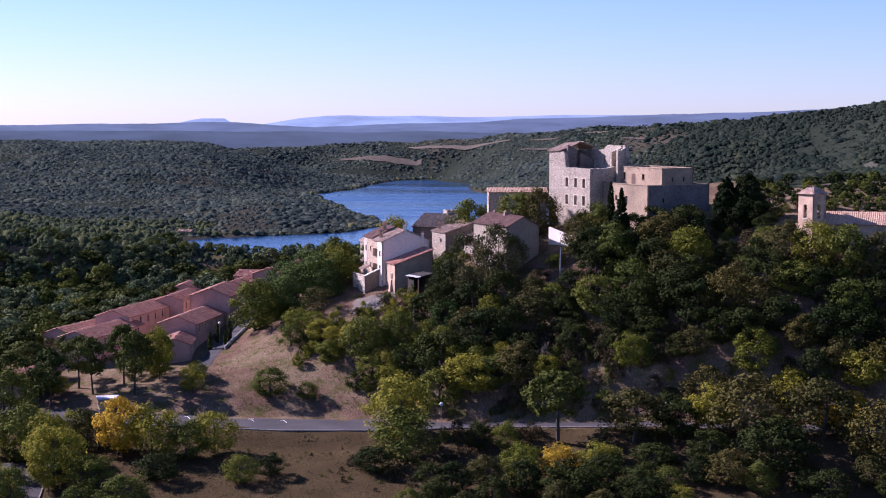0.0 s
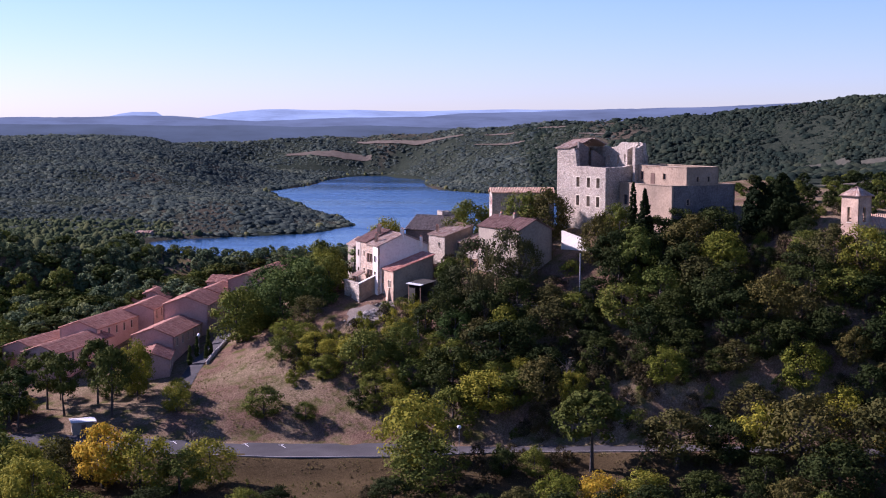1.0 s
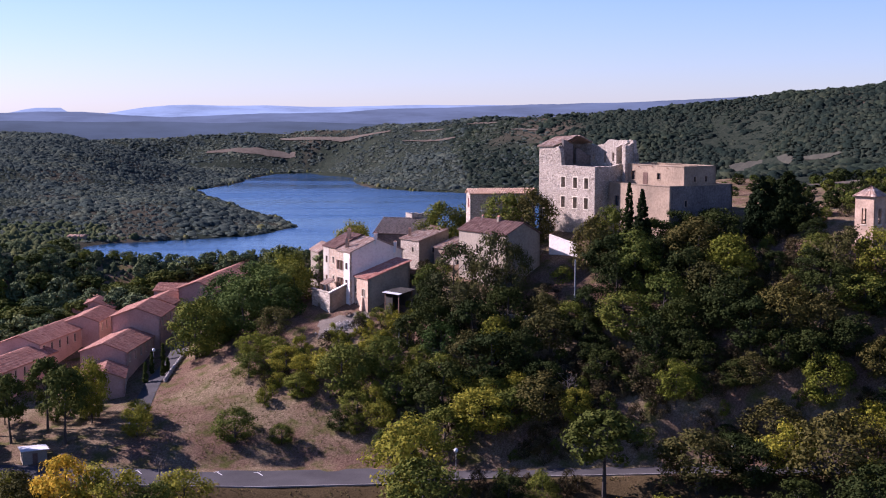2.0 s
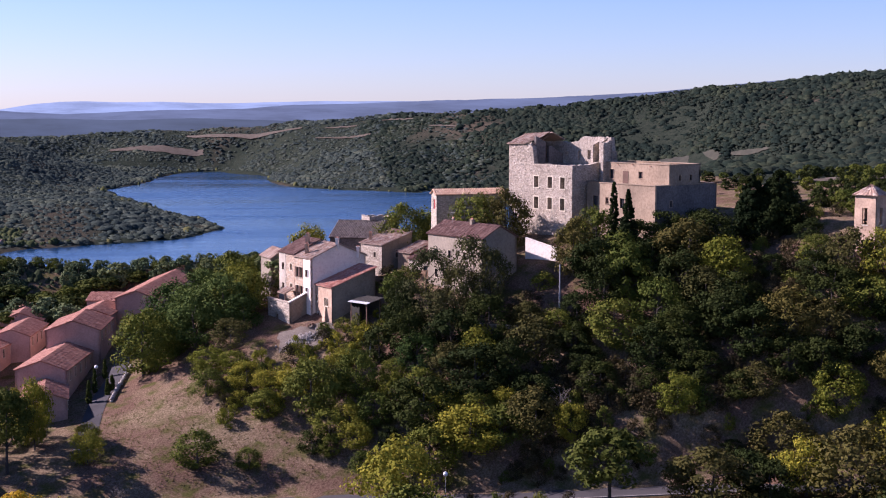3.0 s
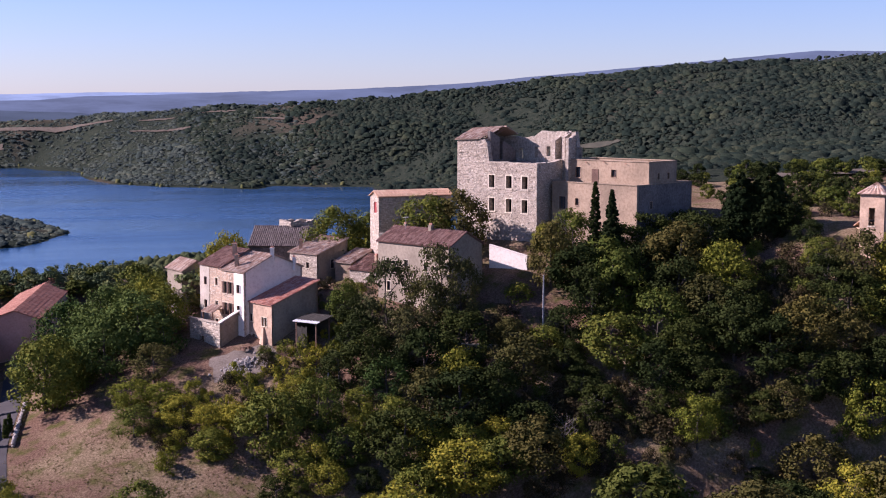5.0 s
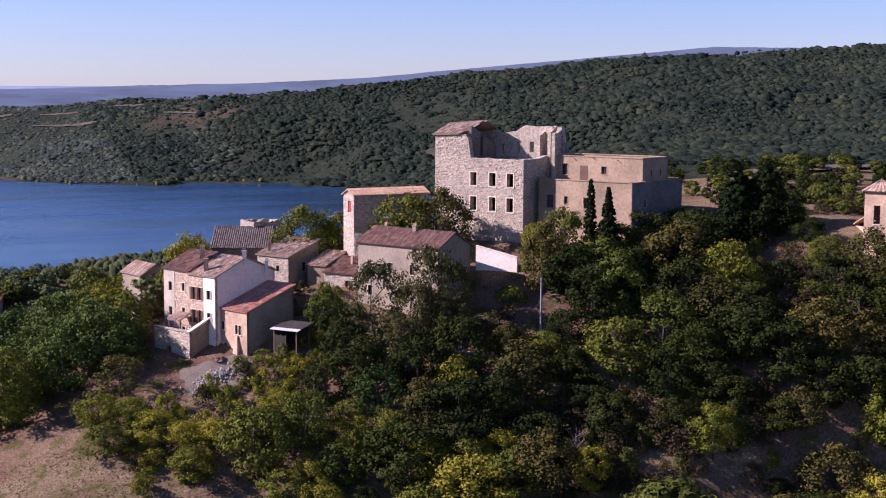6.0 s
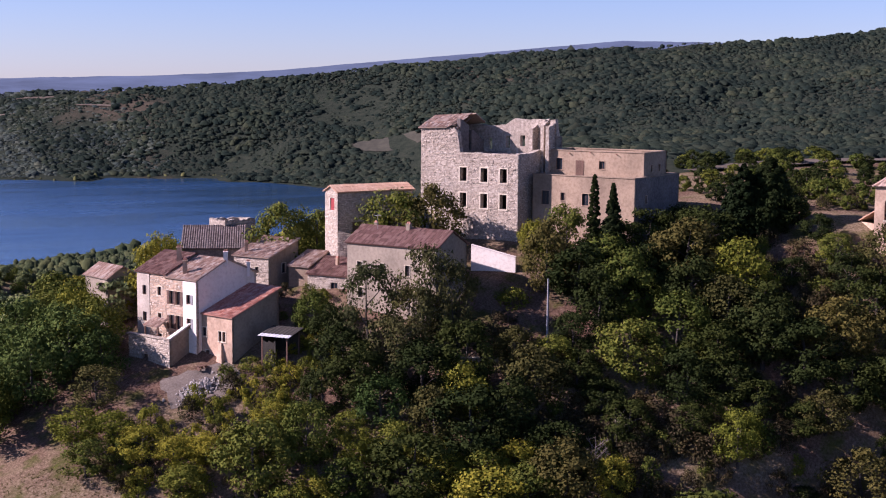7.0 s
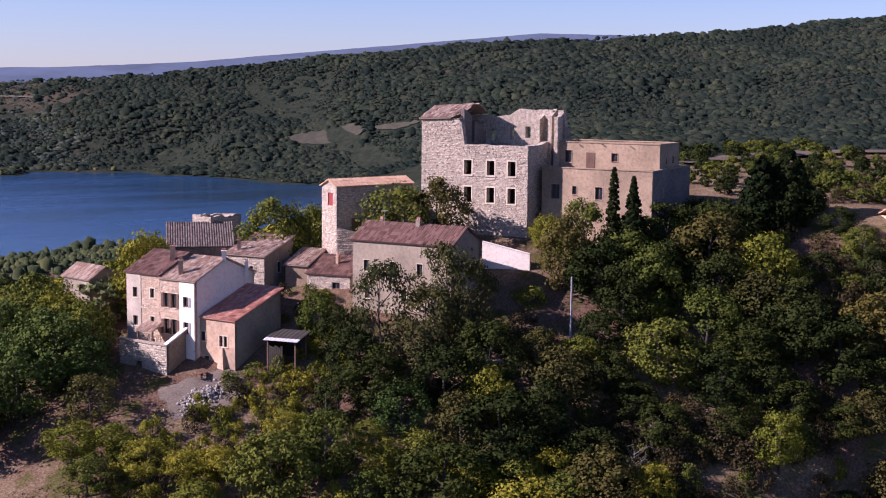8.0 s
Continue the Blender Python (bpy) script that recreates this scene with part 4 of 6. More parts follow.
for k in range(8):
    for name, y0, y1, mtl in (("roof_sheet", 0.55, 4.6, "old_board"), ("eave_sheet", -0.5, 0.54, "sheet")):
        bm = bmesh.new()
        x0, z = -0.4 + 0.72 * k, lambda y: 5.05 + 0.157 * (y + 0.5)
        q = [bm.verts.new(sm @ Vector(v)) for v in ((x0, y0, z(y0)), (x0 + 0.7, y0, z(y0)), (x0 + 0.7, y1, z(y1)), (x0, y1, z(y1)), (x0, y0, z(y0) + 0.08), (x0 + 0.35, y0, z(y0) + 0.15), (x0 + 0.7, y0, z(y0) + 0.08), (x0 + 0.7, y1, z(y1) + 0.08), (x0 + 0.35, y1, z(y1) + 0.15), (x0, y1, z(y1) + 0.08))]
        for f in ((0, 3, 2, 1), (4, 5, 8, 9), (5, 6, 7, 8), (0, 1, 6, 5, 4), (3, 9, 8, 7, 2), (0, 4, 9, 3), (1, 2, 7, 6)):
            bm.faces.new([q[i] for i in f])
        part(name, bm, M[mtl], shed, "pale corrugated sheet" if mtl == "sheet" else "dark weathered roof sheet")

# walled terrace before the tall house, with its white coping and steps
court = thing("front_terrace", (0, 0, 0), "stone-walled terrace with a white coping and outside steps", "terrace")
cm = frame_of((-25.4, 383.6, -20.5), (0.406, -0.914))
v, f = stones(10.2, 6.6, [(3.4, 1.0, 4.8, 3.6)], 77, 0.6, 0.06)
part("wall", wall_mesh(10.2, 6.6, 0.5, [(3.4, 1.0, 4.8, 3.6)]), M["stone"], court).matrix_basis = cm
sk = from_lists("stonework", [cm @ Vector(p) for p in v], f, M["stone_block"], court, "pale rubble stones")
sk["kind"] = "stuff"
cm2 = cm @ Matrix.Translation((10.2, 0.004, 0)) @ pose(0, 0, 0, 0, 0, 90)
part("wall", wall_mesh(4.6, 6.6, 0.45, [], lambda x: 6.6 + 0.42 * x, 0.8), M["plaster_warm"], court).matrix_basis = cm2
bm = bmesh.new()
add_box(bm, (-0.2, -0.2, 6.603), (10.4, 0.6, 6.85), cm)
part("coping", bm, M["stone"], court)
bm = bmesh.new()
q = [bm.verts.new(cm2 @ Vector(p)) for p in ((-0.1, -0.15, 6.66), (4.6, -0.15, 8.63), (4.6, 0.6, 8.63), (-0.1, 0.6, 6.66), (-0.1, -0.15, 6.9), (4.6, -0.15, 8.87), (4.6, 0.6, 8.87), (-0.1, 0.6, 6.9))]
for f in ((0, 3, 2, 1), (4, 5, 6, 7), (0, 1, 5, 4), (1, 2, 6, 5), (2, 3, 7, 6), (3, 0, 4, 7)):
    bm.faces.new([q[i] for i in f])
part("sloping_coping", bm, M["plaster_white"], court)
bm = bmesh.new()
add_box(bm, (0.5, 0.5, 5.6), (9.9, 4.4, 5.9), cm)
part("terrace_floor", bm, M["plaster_warm"], court)
canal_roof(court, [cm @ Vector((2.6, 0.9, 8.2)), cm @ Vector((6.2, 0.9, 8.2)), cm @ Vector((6.2, 3.3, 9.3)), cm @ Vector((2.6, 3.3, 9.3))], "tile_old", "porch_roof")
for x in (2.8, 6.0):
    bm = bmesh.new()
    add_box(bm, (x - 0.12, 1.1, 5.9), (x + 0.12, 1.34, 8.25), cm)
    part("porch_post", bm, M["wood_brown"], court)
for k in range(9):
    bm = bmesh.new()
    add_box(bm, (10.75, 0.2 + 0.36 * k, 0.6), (12.3, 0.56 + 0.36 * k, 1.6 + 0.19 * k), cm)
    part("step", bm, M["trim"], court)

# house with old tiles behind
house_b, bmx = house("stone_house", (-3.4, 392.0), (0.6, 385.3), 9.0, -14.0, -2.7, "stone house with a mottled old tiled roof", "stone", "tile_old", 2.5, mono=True, front=[win(5.2, 8.4, 0.9, 1.2)],
    side=[win(4.5, 8.2, 1.1, 1.8), win(2.2, 4.2, 0.8, 1.6)], sides={"side": "plaster_grey"}, stone=("front",))
chimney(house_b, (-1.2, 391.4, -1.6), 0.6, 1.2)
# long stone house joined to the keep
long_house, lm = house("long_stone_house", (12.3, 386.7), (12.75, 382.2), 16.2, -6.0, 8.9, "long stone house with a red-shuttered gable", "stone", "tile_pale", 1.0, ridge_along=False,
    front=[win(2.6, 11.6, 1.5, 2.2)], side=[win(4.2, 6.2, 2.2, 3.2)], stone=("front", "side"), surround=0.0, glazed=False)
bm = bmesh.new()
for k in range(5):
    add_box(bm, (1.88 + 0.29 * k, 0.15, 11.6), (2.15 + 0.29 * k, 0.22, 13.8), lm["front"])
part("red_shutter", bm, M["wood_red"], long_house, "closed red shutter")
bm = bmesh.new()
for k in range(7):
    add_box(bm, (3.12 + 0.31 * k, 0.15, 6.2), (3.41 + 0.31 * k, 0.22, 9.4), lm["side"])
part("barn_door", bm, M["wood_brown"], long_house, "dark red-brown barn door")
# battered stone foot below the long house
bm = bmesh.new()
foot = wall_mesh(5.2, 7.0, 0.9, [], lambda x: 7.0 - 0.25 * x, 0.6)
part("retaining_wall", foot, M["stone"], long_house).matrix_basis = frame_of((12.7, 382.1, -5.0), (0.85, -0.52))
stone_skin(long_house, frame_of((12.7, 382.1, -5.0), (0.85, -0.52)), 5.2, 7.0, [], 91, 0.6, 0.05, lambda x: 6.9 - 0.25 * x)

# house with a chimney in front of the castle
front_house, fm2 = house("rendered_house", (8.6, 369.2), (17.2, 353.3), 9.6, -14.0, 1.5, "grey rendered house with a long brown tiled roof", "plaster_grey", "tile_brown", 2.5,
    front=[win(2.6, 10.6, 1.0, 1.8), win(7.4, 10.6, 1.0, 1.8), win(12.4, 10.6, 1.0, 1.8), win(2.8, 6.2, 1.0, 1.8), win(9.6, 6.2, 1.0, 1.8)], side=[win(4.4, 9.0, 0.9, 1.4)])
chimney(front_house, (17.0, 362.6, 3.4), 0.75, 1.4, -60, "plaster_grey")
chimney(front_house, (14.2, 369.4, 3.6), 0.5, 0.9, -60, "plaster_grey")
# low houses between
low_house, _ = house("low_house", (6.0, 380.2), (10.6, 373.6), 6.5, -14.0, -5.2, "low stone house with a red-brown roof", "stone", "tile_brown", 2.2, mono=True, front=[win(5.4, 6.0, 1.4, 1.6)], stone=("front",), surround=0.0)
chimney(low_house, (11.2, 379.0, -3.4), 0.5, 0.8, -60)
low_house2, _ = house("low_house", (4.2, 384.6), (6.6, 381.4), 7.0, -14.0, -4.2, "low house with an old tiled roof", "plaster_warm", "tile_old", 1.9, mono=True, front=[])
ruin, _ = house("roofed_ruin", (-9.5, 402.8), (1.0, 398.6), 8.5, -16.0, -2.4, "low ruined house with a dark weathered tiled roof", "stone_shade", "tile_dark", 3.2, mono=True)
# broken stone block standing behind the roofs
block = thing("ruined_block", (0, 0, 0), "pale ruined stone block with a broken top", "ruin")
bk = frame_of((0.6, 407.5, -14.0), (0.97, 0.24))
for k, (m, n) in enumerate(((bk, 7.0), (bk @ Matrix.Translation((7.0, 0.004, 0)) @ pose(0, 0, 0, 0, 0, 90), 5.5), (bk @ Matrix.Translation((7.0, 5.5, 0)) @ pose(0, 0, 0, 0, 0, 180), 7.0), (bk @ Matrix.Translation((0, 5.496, 0)) @ pose(0, 0, 0, 0, 0, 270), 5.5))):
    bt = ragged(lambda x: 16.0, 0.5, 40.0 + k, 1.1)
    part("wall", wall_mesh(n - 0.008, 12.0, 0.6, [], bt, 0.5), M["stone"], block).matrix_basis = m
    if k < 2:
        stone_skin(block, m, n, 16.4, [], 140 + k, 0.42, 0.06, bt, 8.0)
back_house, _ = house("pale_gabled_house", (-23.6, 403.0), (-17.6, 404.6), 8.0, -18.0, -7.2, "pale rendered house with a low grey roof", "plaster_grey", "tile_old", 1.9, ridge_along=False)

# modern terraces of pink houses along the lane
LANE = [
    ((-66.8, 367.8), (-62.5, 387.8), 10.8, -25.3, 2.4, "tile_red"),
    ((-66.2, 354.0), (-66.6, 367.3), 8.6, -28.6, 1.7, "tile_brown"),
    ((-63.7, 405.4), (-61.6, 418.9), 12.6, -22.9, 2.4, "tile_red"),
    ((-62.4, 424.5), (-60.0, 436.0), 9.0, -22.6, 1.7, "tile_brown"),
    ((-81.0, 444.0), (-79.5, 460.0), 11.6, -26.2, 2.2, "tile_red"),
    ((-68.0, 442.0), (-58.5, 439.0), 9.0, -21.4, 1.6, "tile_brown"),
    ((-51.0, 434.0), (-40.0, 474.0), 10.5, -19.2, 2.0, "tile_brown"),
    ((-92.0, 400.0), (-84.5, 424.0), 11.0, -28.7, 2.4, "tile_red"),
    ((-81.5, 422.0), (-79.0, 436.0), 9.0, -26.8, 1.8, "tile_red"),
    ((-96.0, 375.0), (-89.0, 396.0), 10.5, -31.0, 2.2, "tile_brown"),
    ((-107.5, 396.0), (-99.0, 418.0), 10.0, -33.2, 2.0, "tile_brown"),
    ((-108.0, 350.0), (-103.0, 362.0), 9.0, -38.2, 2.0, "tile_brown")]
for i, (a, b, dep, eave, rise, roof) in enumerate(LANE):
    if i < 2:
        a, b, dep, eave = [(-20 + 1.05 * (p[0] + 20), 50 + 1.05 * (p[1] - 50)) for p in (a, b)] + [dep * 1.05, 29 + 1.05 * (eave - 29)]
    mid, half = (Vector(a) + Vector(b)) / 2, (Vector(b) - Vector(a)) / 2
    half.rotate(Matrix.Rotation(radians(3), 2))
    a, b = tuple(mid - half * 1.3), tuple(mid + half * 1.3)
    ln = math.hypot(b[0] - a[0], b[1] - a[1])
    ridge_z = eave + 0.72 * rise
    rise = 0.18 * dep
    eave = ridge_z - rise
    fr = [win(x, 9.4, 1.0, 2.1) for x in np.arange(2.4, ln - 1.5, 4.6)]
    house("pink_terraced_house", a, b, dep, eave - 12.0, eave, "pink rendered terraced house with a clay tiled roof", "plaster_lane", "tile_lane", rise, front=fr, surround=0.06, over=0.3)
# small square cap house behind
house("square_lantern_house", (-87.3, 473.0), (-81.5, 472.2), 6.0, -38.0, -25.2, "small square pink house with a low hipped roof", "plaster_pink", "tile_red", 1.4, ridge_along=False)

# ---- church ----
church = thing("church", (0, 0, 0), "small pale pink church with a hip-roofed bell tower", "church")
tz, th = -1.0, 13.0
tw = 4.4
tc = Vector((84.4, 323.2, tz))
tm1 = frame_of((tc.x, tc.y, tz), (0.55, -0.835))
arch = (1.6, 7.4, 2.7, 10.6)
for k in range(4):
    m = tm1 @ (Matrix.Identity(4), Matrix.Translation((tw, 0.004, 0)) @ pose(0, 0, 0, 0, 0, 90), Matrix.Translation((tw, tw, 0)) @ pose(0, 0, 0, 0, 0, 180), Matrix.Translation((0, tw - 0.004, 0)) @ pose(0, 0, 0, 0, 0, 270))[k]
    part("tower_wall", wall_mesh(tw - (0.008 if k % 2 else 0), th, 0.5, [arch]), M["plaster_pink"], church).matrix_basis = m
    bm = bmesh.new()
    add_box(bm, (arch[0] - 0.15, -0.07, arch[1] - 0.2), (arch[2] + 0.15, -0.003, arch[1] - 0.003), m)
    part("sill", bm, M["trim"], church)
apex = tm1 @ Vector((tw / 2, tw / 2, th + 2.0))
cr = [tm1 @ Vector(p) for p in ((-0.45, -0.45, th), (tw + 0.45, -0.45, th), (tw + 0.45, tw + 0.45, th), (-0.45, tw + 0.45, th))]
for k in range(4):
    a, b = cr[k], cr[(k + 1) % 4]
    canal_roof(church, [a, b, apex + (b - a) * 0.01, apex - (b - a) * 0.01], "tile_old", "tower_roof", 0.12)
# belfry floor in near-black, the tower's inner shade as colour
bm = bmesh.new()
add_box(bm, (0.9, 0.9, 8.0), (3.5, 3.5, 8.2), tm1)
part("belfry_floor", bm, M["dark_inside"], church)
nm = frame_of((86.9, 320.4, -2.0), (0.975, -0.22))
NL, ND, NH = 22.0, 11.0, 7.2
for m, ln in ((nm, NL), (nm @ Matrix.Translation((NL, 0.004, 0)) @ pose(0, 0, 0, 0, 0, 90), ND), (nm @ Matrix.Translation((NL, ND, 0)) @ pose(0, 0, 0, 0, 0, 180), NL), (nm @ Matrix.Translation((0, ND - 0.004, 0)) @ pose(0, 0, 0, 0, 0, 270), ND)):
    part("nave_wall", wall_mesh(ln - 0.008, NH, 0.6, []), M["plaster_pink"], church).matrix_basis = m
canal_roof(church, [nm @ Vector((-0.4, -0.5, NH)), nm @ Vector((NL + 0.4, -0.5, NH)), nm @ Vector((NL + 0.4, ND / 2, NH + 2.6)), nm @ Vector((-0.4, ND / 2, NH + 2.6))], "tile_pale", "nave_roof")
canal_roof(church, [nm @ Vector((NL + 0.4, ND + 0.5, NH)), nm @ Vector((-0.4, ND + 0.5, NH)), nm @ Vector((-0.4, ND / 2, NH + 2.6)), nm @ Vector((NL + 0.4, ND / 2, NH + 2.6))], "tile_pale", "nave_roof")

# small pale hut at the end of the lake's arm
hut2, _ = house("lakeside_hut", (-110.0, 541.0), (-104.5, 539.6), 3.4, -20.0, -15.6, "small pale hut at the water's edge", "plaster_grey", "tile_pale", 0.5, front=[win(1.4, 2.6, 0.9, 1.0)])
# television aerial on the grey house
aerial = thing("television_aerial", (13.6, 367.6, 3.6), "thin metal television aerial on a tiled roof", "aerial")
bm = bmesh.new()
tube(bm, [Vector((0, 0, -0.6)), Vector((0, 0, 2.6))], [0.04, 0.03], 5)
part("mast", bm, M["metal_pole"], aerial)
for k in range(6):
    bm = bmesh.new()
    tube(bm, [Vector((-0.5 + 0.2 * k, -0.45, 2.45)), Vector((-0.5 + 0.2 * k, 0.45, 2.45))], [0.02, 0.02], 4)
    part("rod", bm, M["metal_pole"], aerial)
bm = bmesh.new()
tube(bm, [Vector((-0.6, 0, 2.42)), Vector((0.6, 0, 2.42))], [0.025, 0.025], 4)
part("boom", bm, M["metal_pole"], aerial)

# ---- trees ----
def leaf_cards(rnd, clusters, per, size, spread, flat=0.0):
    """Small leaf cards in clusters: centres, cards in each, size of a card, radius of a cluster."""
    verts, faces = [], []
    for c in clusters:
        for _ in range(per):
            d = rnd.normal(size=3)
            d /= np.linalg.norm(d) + 1e-9
            p = np.array(c[:3]) + d * (c[3] * spread * rnd.random() ** 0.4) * np.array((1, 1, 0.8))
            out = np.array((c[0], c[1], 0.0)) / (np.hypot(c[0], c[1]) + 1.0)
            n = d + 0.5 * out + rnd.normal(size=3) * 0.42 + np.array((0, 0, 0.3 + flat))
            n /= np.linalg.norm(n) + 1e-9
            a = np.cross(n, rnd.normal(size=3))
            a /= np.linalg.norm(a) + 1e-9
            b = np.cross(n, a)
            s = size * (0.6 + 0.8 * rnd.random())
            o = len(verts)
            verts += [tuple(p + a * s), tuple(p - a * s * 0.5 + b * s * 0.8), tuple(p - a * s * 0.5 - b * s * 0.8)]
            faces.append((o, o + 1, o + 2))
    return verts, faces


def limb_tree(seed, height, radius, crown_low, trunk_r, lean=0.06, n_limbs=7):
    """Trunk of a tree, and its limbs each in a bmesh of its own."""
    rnd = random.Random(seed)
    bm, limbs = bmesh.new(), []
    top = Vector((rnd.uniform(-lean, lean) * height, rnd.uniform(-lean, lean) * height, height * 0.8))
    mid = top * 0.5 + Vector((rnd.uniform(-0.3, 0.3), rnd.uniform(-0.3, 0.3), 0))
    tube(bm, [Vector((0, 0, -0.6)), Vector((0, 0, 0.25)), mid * 0.5, mid, top], [trunk_r * 1.5, trunk_r * 1.1, trunk_r * 0.85, trunk_r * 0.6, trunk_r * 0.15], 7)
    tips = []
    for k in range(n_limbs):
        a = 2 * math.pi * (k + rnd.random() * 0.7) / n_limbs
        z0 = height * rnd.uniform(crown_low * 0.8, 0.6)
        base = mid * (z0 / mid.z) if z0 < mid.z else mid.lerp(top, (z0 - mid.z) / (top.z - mid.z))
        r = radius * rnd.uniform(0.55, 0.85)
        tip = Vector((math.cos(a) * r, math.sin(a) * r, min(height * 0.88, z0 + height * rnd.uniform(0.12, 0.3))))
        limbs.append(bmesh.new())
        tube(limbs[-1], [base, base.lerp(tip, 0.5) + Vector((0, 0, 0.25)), tip], [trunk_r * 0.42, trunk_r * 0.26, trunk_r * 0.08], 5)
        tips.append(tip)
    return bm, limbs, tips


def crown_clusters(rnd, height, radius, low, count, squash=1.0, top_heavy=0.0):
    """Cluster centres filling an uneven crown, denser towards its outside."""
    out = []
    h0, h1 = height * low, height * 0.95
    lobes = [(rnd.uniform(0, 2 * math.pi), rnd.uniform(-0.5, 0.7), rnd.uniform(0.75, 1.12)) for _ in range(7)]
    for _ in range(count):
        a, s = rnd.uniform(0, 2 * math.pi), rnd.uniform(-1, 1)
        s = s + top_heavy * (1 - abs(s))
        r = math.sqrt(max(0.0, 1 - s * s)) * (0.55 + 0.45 * rnd.random() ** 0.5) * (1.04 - 0.14 * s)
        k = max(m * math.exp(-((math.sin((a - b) / 2)) ** 2) * 3 - (s - z) ** 2) for b, z, m in lobes)
        k = 0.72 + 0.4 * k
        out.append((math.cos(a) * r * radius * k, math.sin(a) * r * radius * k, (h0 + h1) / 2 + s * (h1 - h0) / 2 * min(1.0, k * 0.98), radius * rnd.uniform(0.2, 0.31) * (1.5 if height < 4 else 1.0)))
    return out


KINDS = {
    # name, leaf material, unit height, radius, crown low, trunk radius, clusters, cards, card size
    "oak": ("oak_tree", "oak", 10.0, 4.2, 0.04, 0.26, 68, 66, 0.21, "green oak tree with a broad uneven crown", "oak"),
    "dark": ("holm_oak", "dark_oak", 10.0, 4.0, 0.02, 0.26, 68, 66, 0.21, "dark evergreen oak with a dense crown", "oak"),
    "yellow": ("turning_oak", "oak_yellow", 10.0, 4.2, 0.05, 0.22, 66, 66, 0.21, "young oak with yellow-green autumn leaves", "oak"),
    "brown": ("browning_oak", "browning", 10.0, 4.2, 0.04, 0.24, 66, 62, 0.21, "oak with olive-brown autumn leaves", "oak"),
    "green": ("green_oak", "deep_green", 10.0, 4.2, 0.06, 0.26, 62, 66, 0.2, "deep green oak with a billowing crown", "oak"),
    "olive": ("sparse_oak", "olive_leaf", 10.0, 4.2, 0.06, 0.2, 56, 58, 0.19, "sparse grey-green oak with bare twigs showing", "oak"),
    "small_bank": ("bank_tree", "bank_leaf", 10.0, 4.0, 0.04, 0.2, 46, 26, 0.46, "blue-green young tree on the bank of the lake", "tree"),
    "gold": ("golden_tree", "gold", 10.0, 4.0, 0.05, 0.2, 62, 62, 0.24, "tree in bright golden autumn leaf", "tree"),
    "pine": ("pine_tree", "pine", 10.0, 3.0, 0.36, 0.2, 44, 60, 0.22, "dark green pine with a bare lower trunk", "pine"),
    "shrub": ("dry_shrub", "shrub", 3.0, 1.9, -0.25, 0.08, 30, 40, 0.15, "dry brown shrub among the grass", "shrub"),
    "bush": ("green_bush", "oak", 3.0, 1.9, -0.25, 0.1, 30, 40, 0.16, "rounded green bush on the slope", "bush"),
    "turning_bush": ("turning_bush", "oak_yellow", 3.0, 1.9, -0.25, 0.1, 30, 40, 0.16, "bush with yellowing autumn leaves", "bush")}
for kind in ("oak", "dark", "yellow", "pine"):
    k = KINDS[kind]
    KINDS["small_" + kind] = k[:6] + (46, 26, 0.46) + k[9:]
MODELS = {}


def unit_small(kind):
    return kind in ("shrub", "bush", "turning_bush") or kind.startswith("small")


def make_model(kind, variant):
    name, leaf, h, r, low, tr, nc, per, size, label, cat = KINDS[kind]
    seed = 100 * len(MODELS) + 17
    rnd, nr = random.Random(seed), np.random.RandomState(seed)
    root = thing(name, (0, 0, 0), label, cat, cat + "s on the hill")
    bm, limbs, tips = limb_tree(seed, h, r, low, tr, n_limbs=2 if unit_small(kind) else 4)
    part("trunk", bm, M["bark"], root)
    for limb in limbs:
        part("limb", limb, M["bark"], root)
    cl = crown_clusters(rnd, h, r, low, nc, 1.0, 0.3 if "pine" in kind else 0.05)
    cl += [(t.x, t.y, t.z, r * 0.24) for t in tips]
    v, f = leaf_cards(nr, cl, per, size, 1.28)
    from_lists("crown", v, f, M[leaf], root)
    return root


def plant(kind, x, y, height, width, turn=None, rnd=random.Random(3), z=None):
    variants = {"oak": 5, "dark": 4, "yellow": 3, "pine": 3, "green": 3}.get(kind, 2)
    v = rnd.randrange(variants)
    unit, ur = KINDS[kind][2], KINDS[kind][3]
    sz, sx = height / unit, width / (2 * ur)
    m = pose(x, y, (land(x, y) if z is None else z) - 0.1, 0, 0, rnd.uniform(0, 360) if turn is None else turn) @ Matrix.Diagonal((sx, sx, sz, 1))
    if (kind, v) not in MODELS:
        MODELS[kind, v] = make_model(kind, v)
        MODELS[kind, v].matrix_basis = m
        return MODELS[kind, v]
    return copy_thing(MODELS[kind, v], m @ Matrix.Diagonal([1 / s for s in MODELS[kind, v].scale] + [1]))


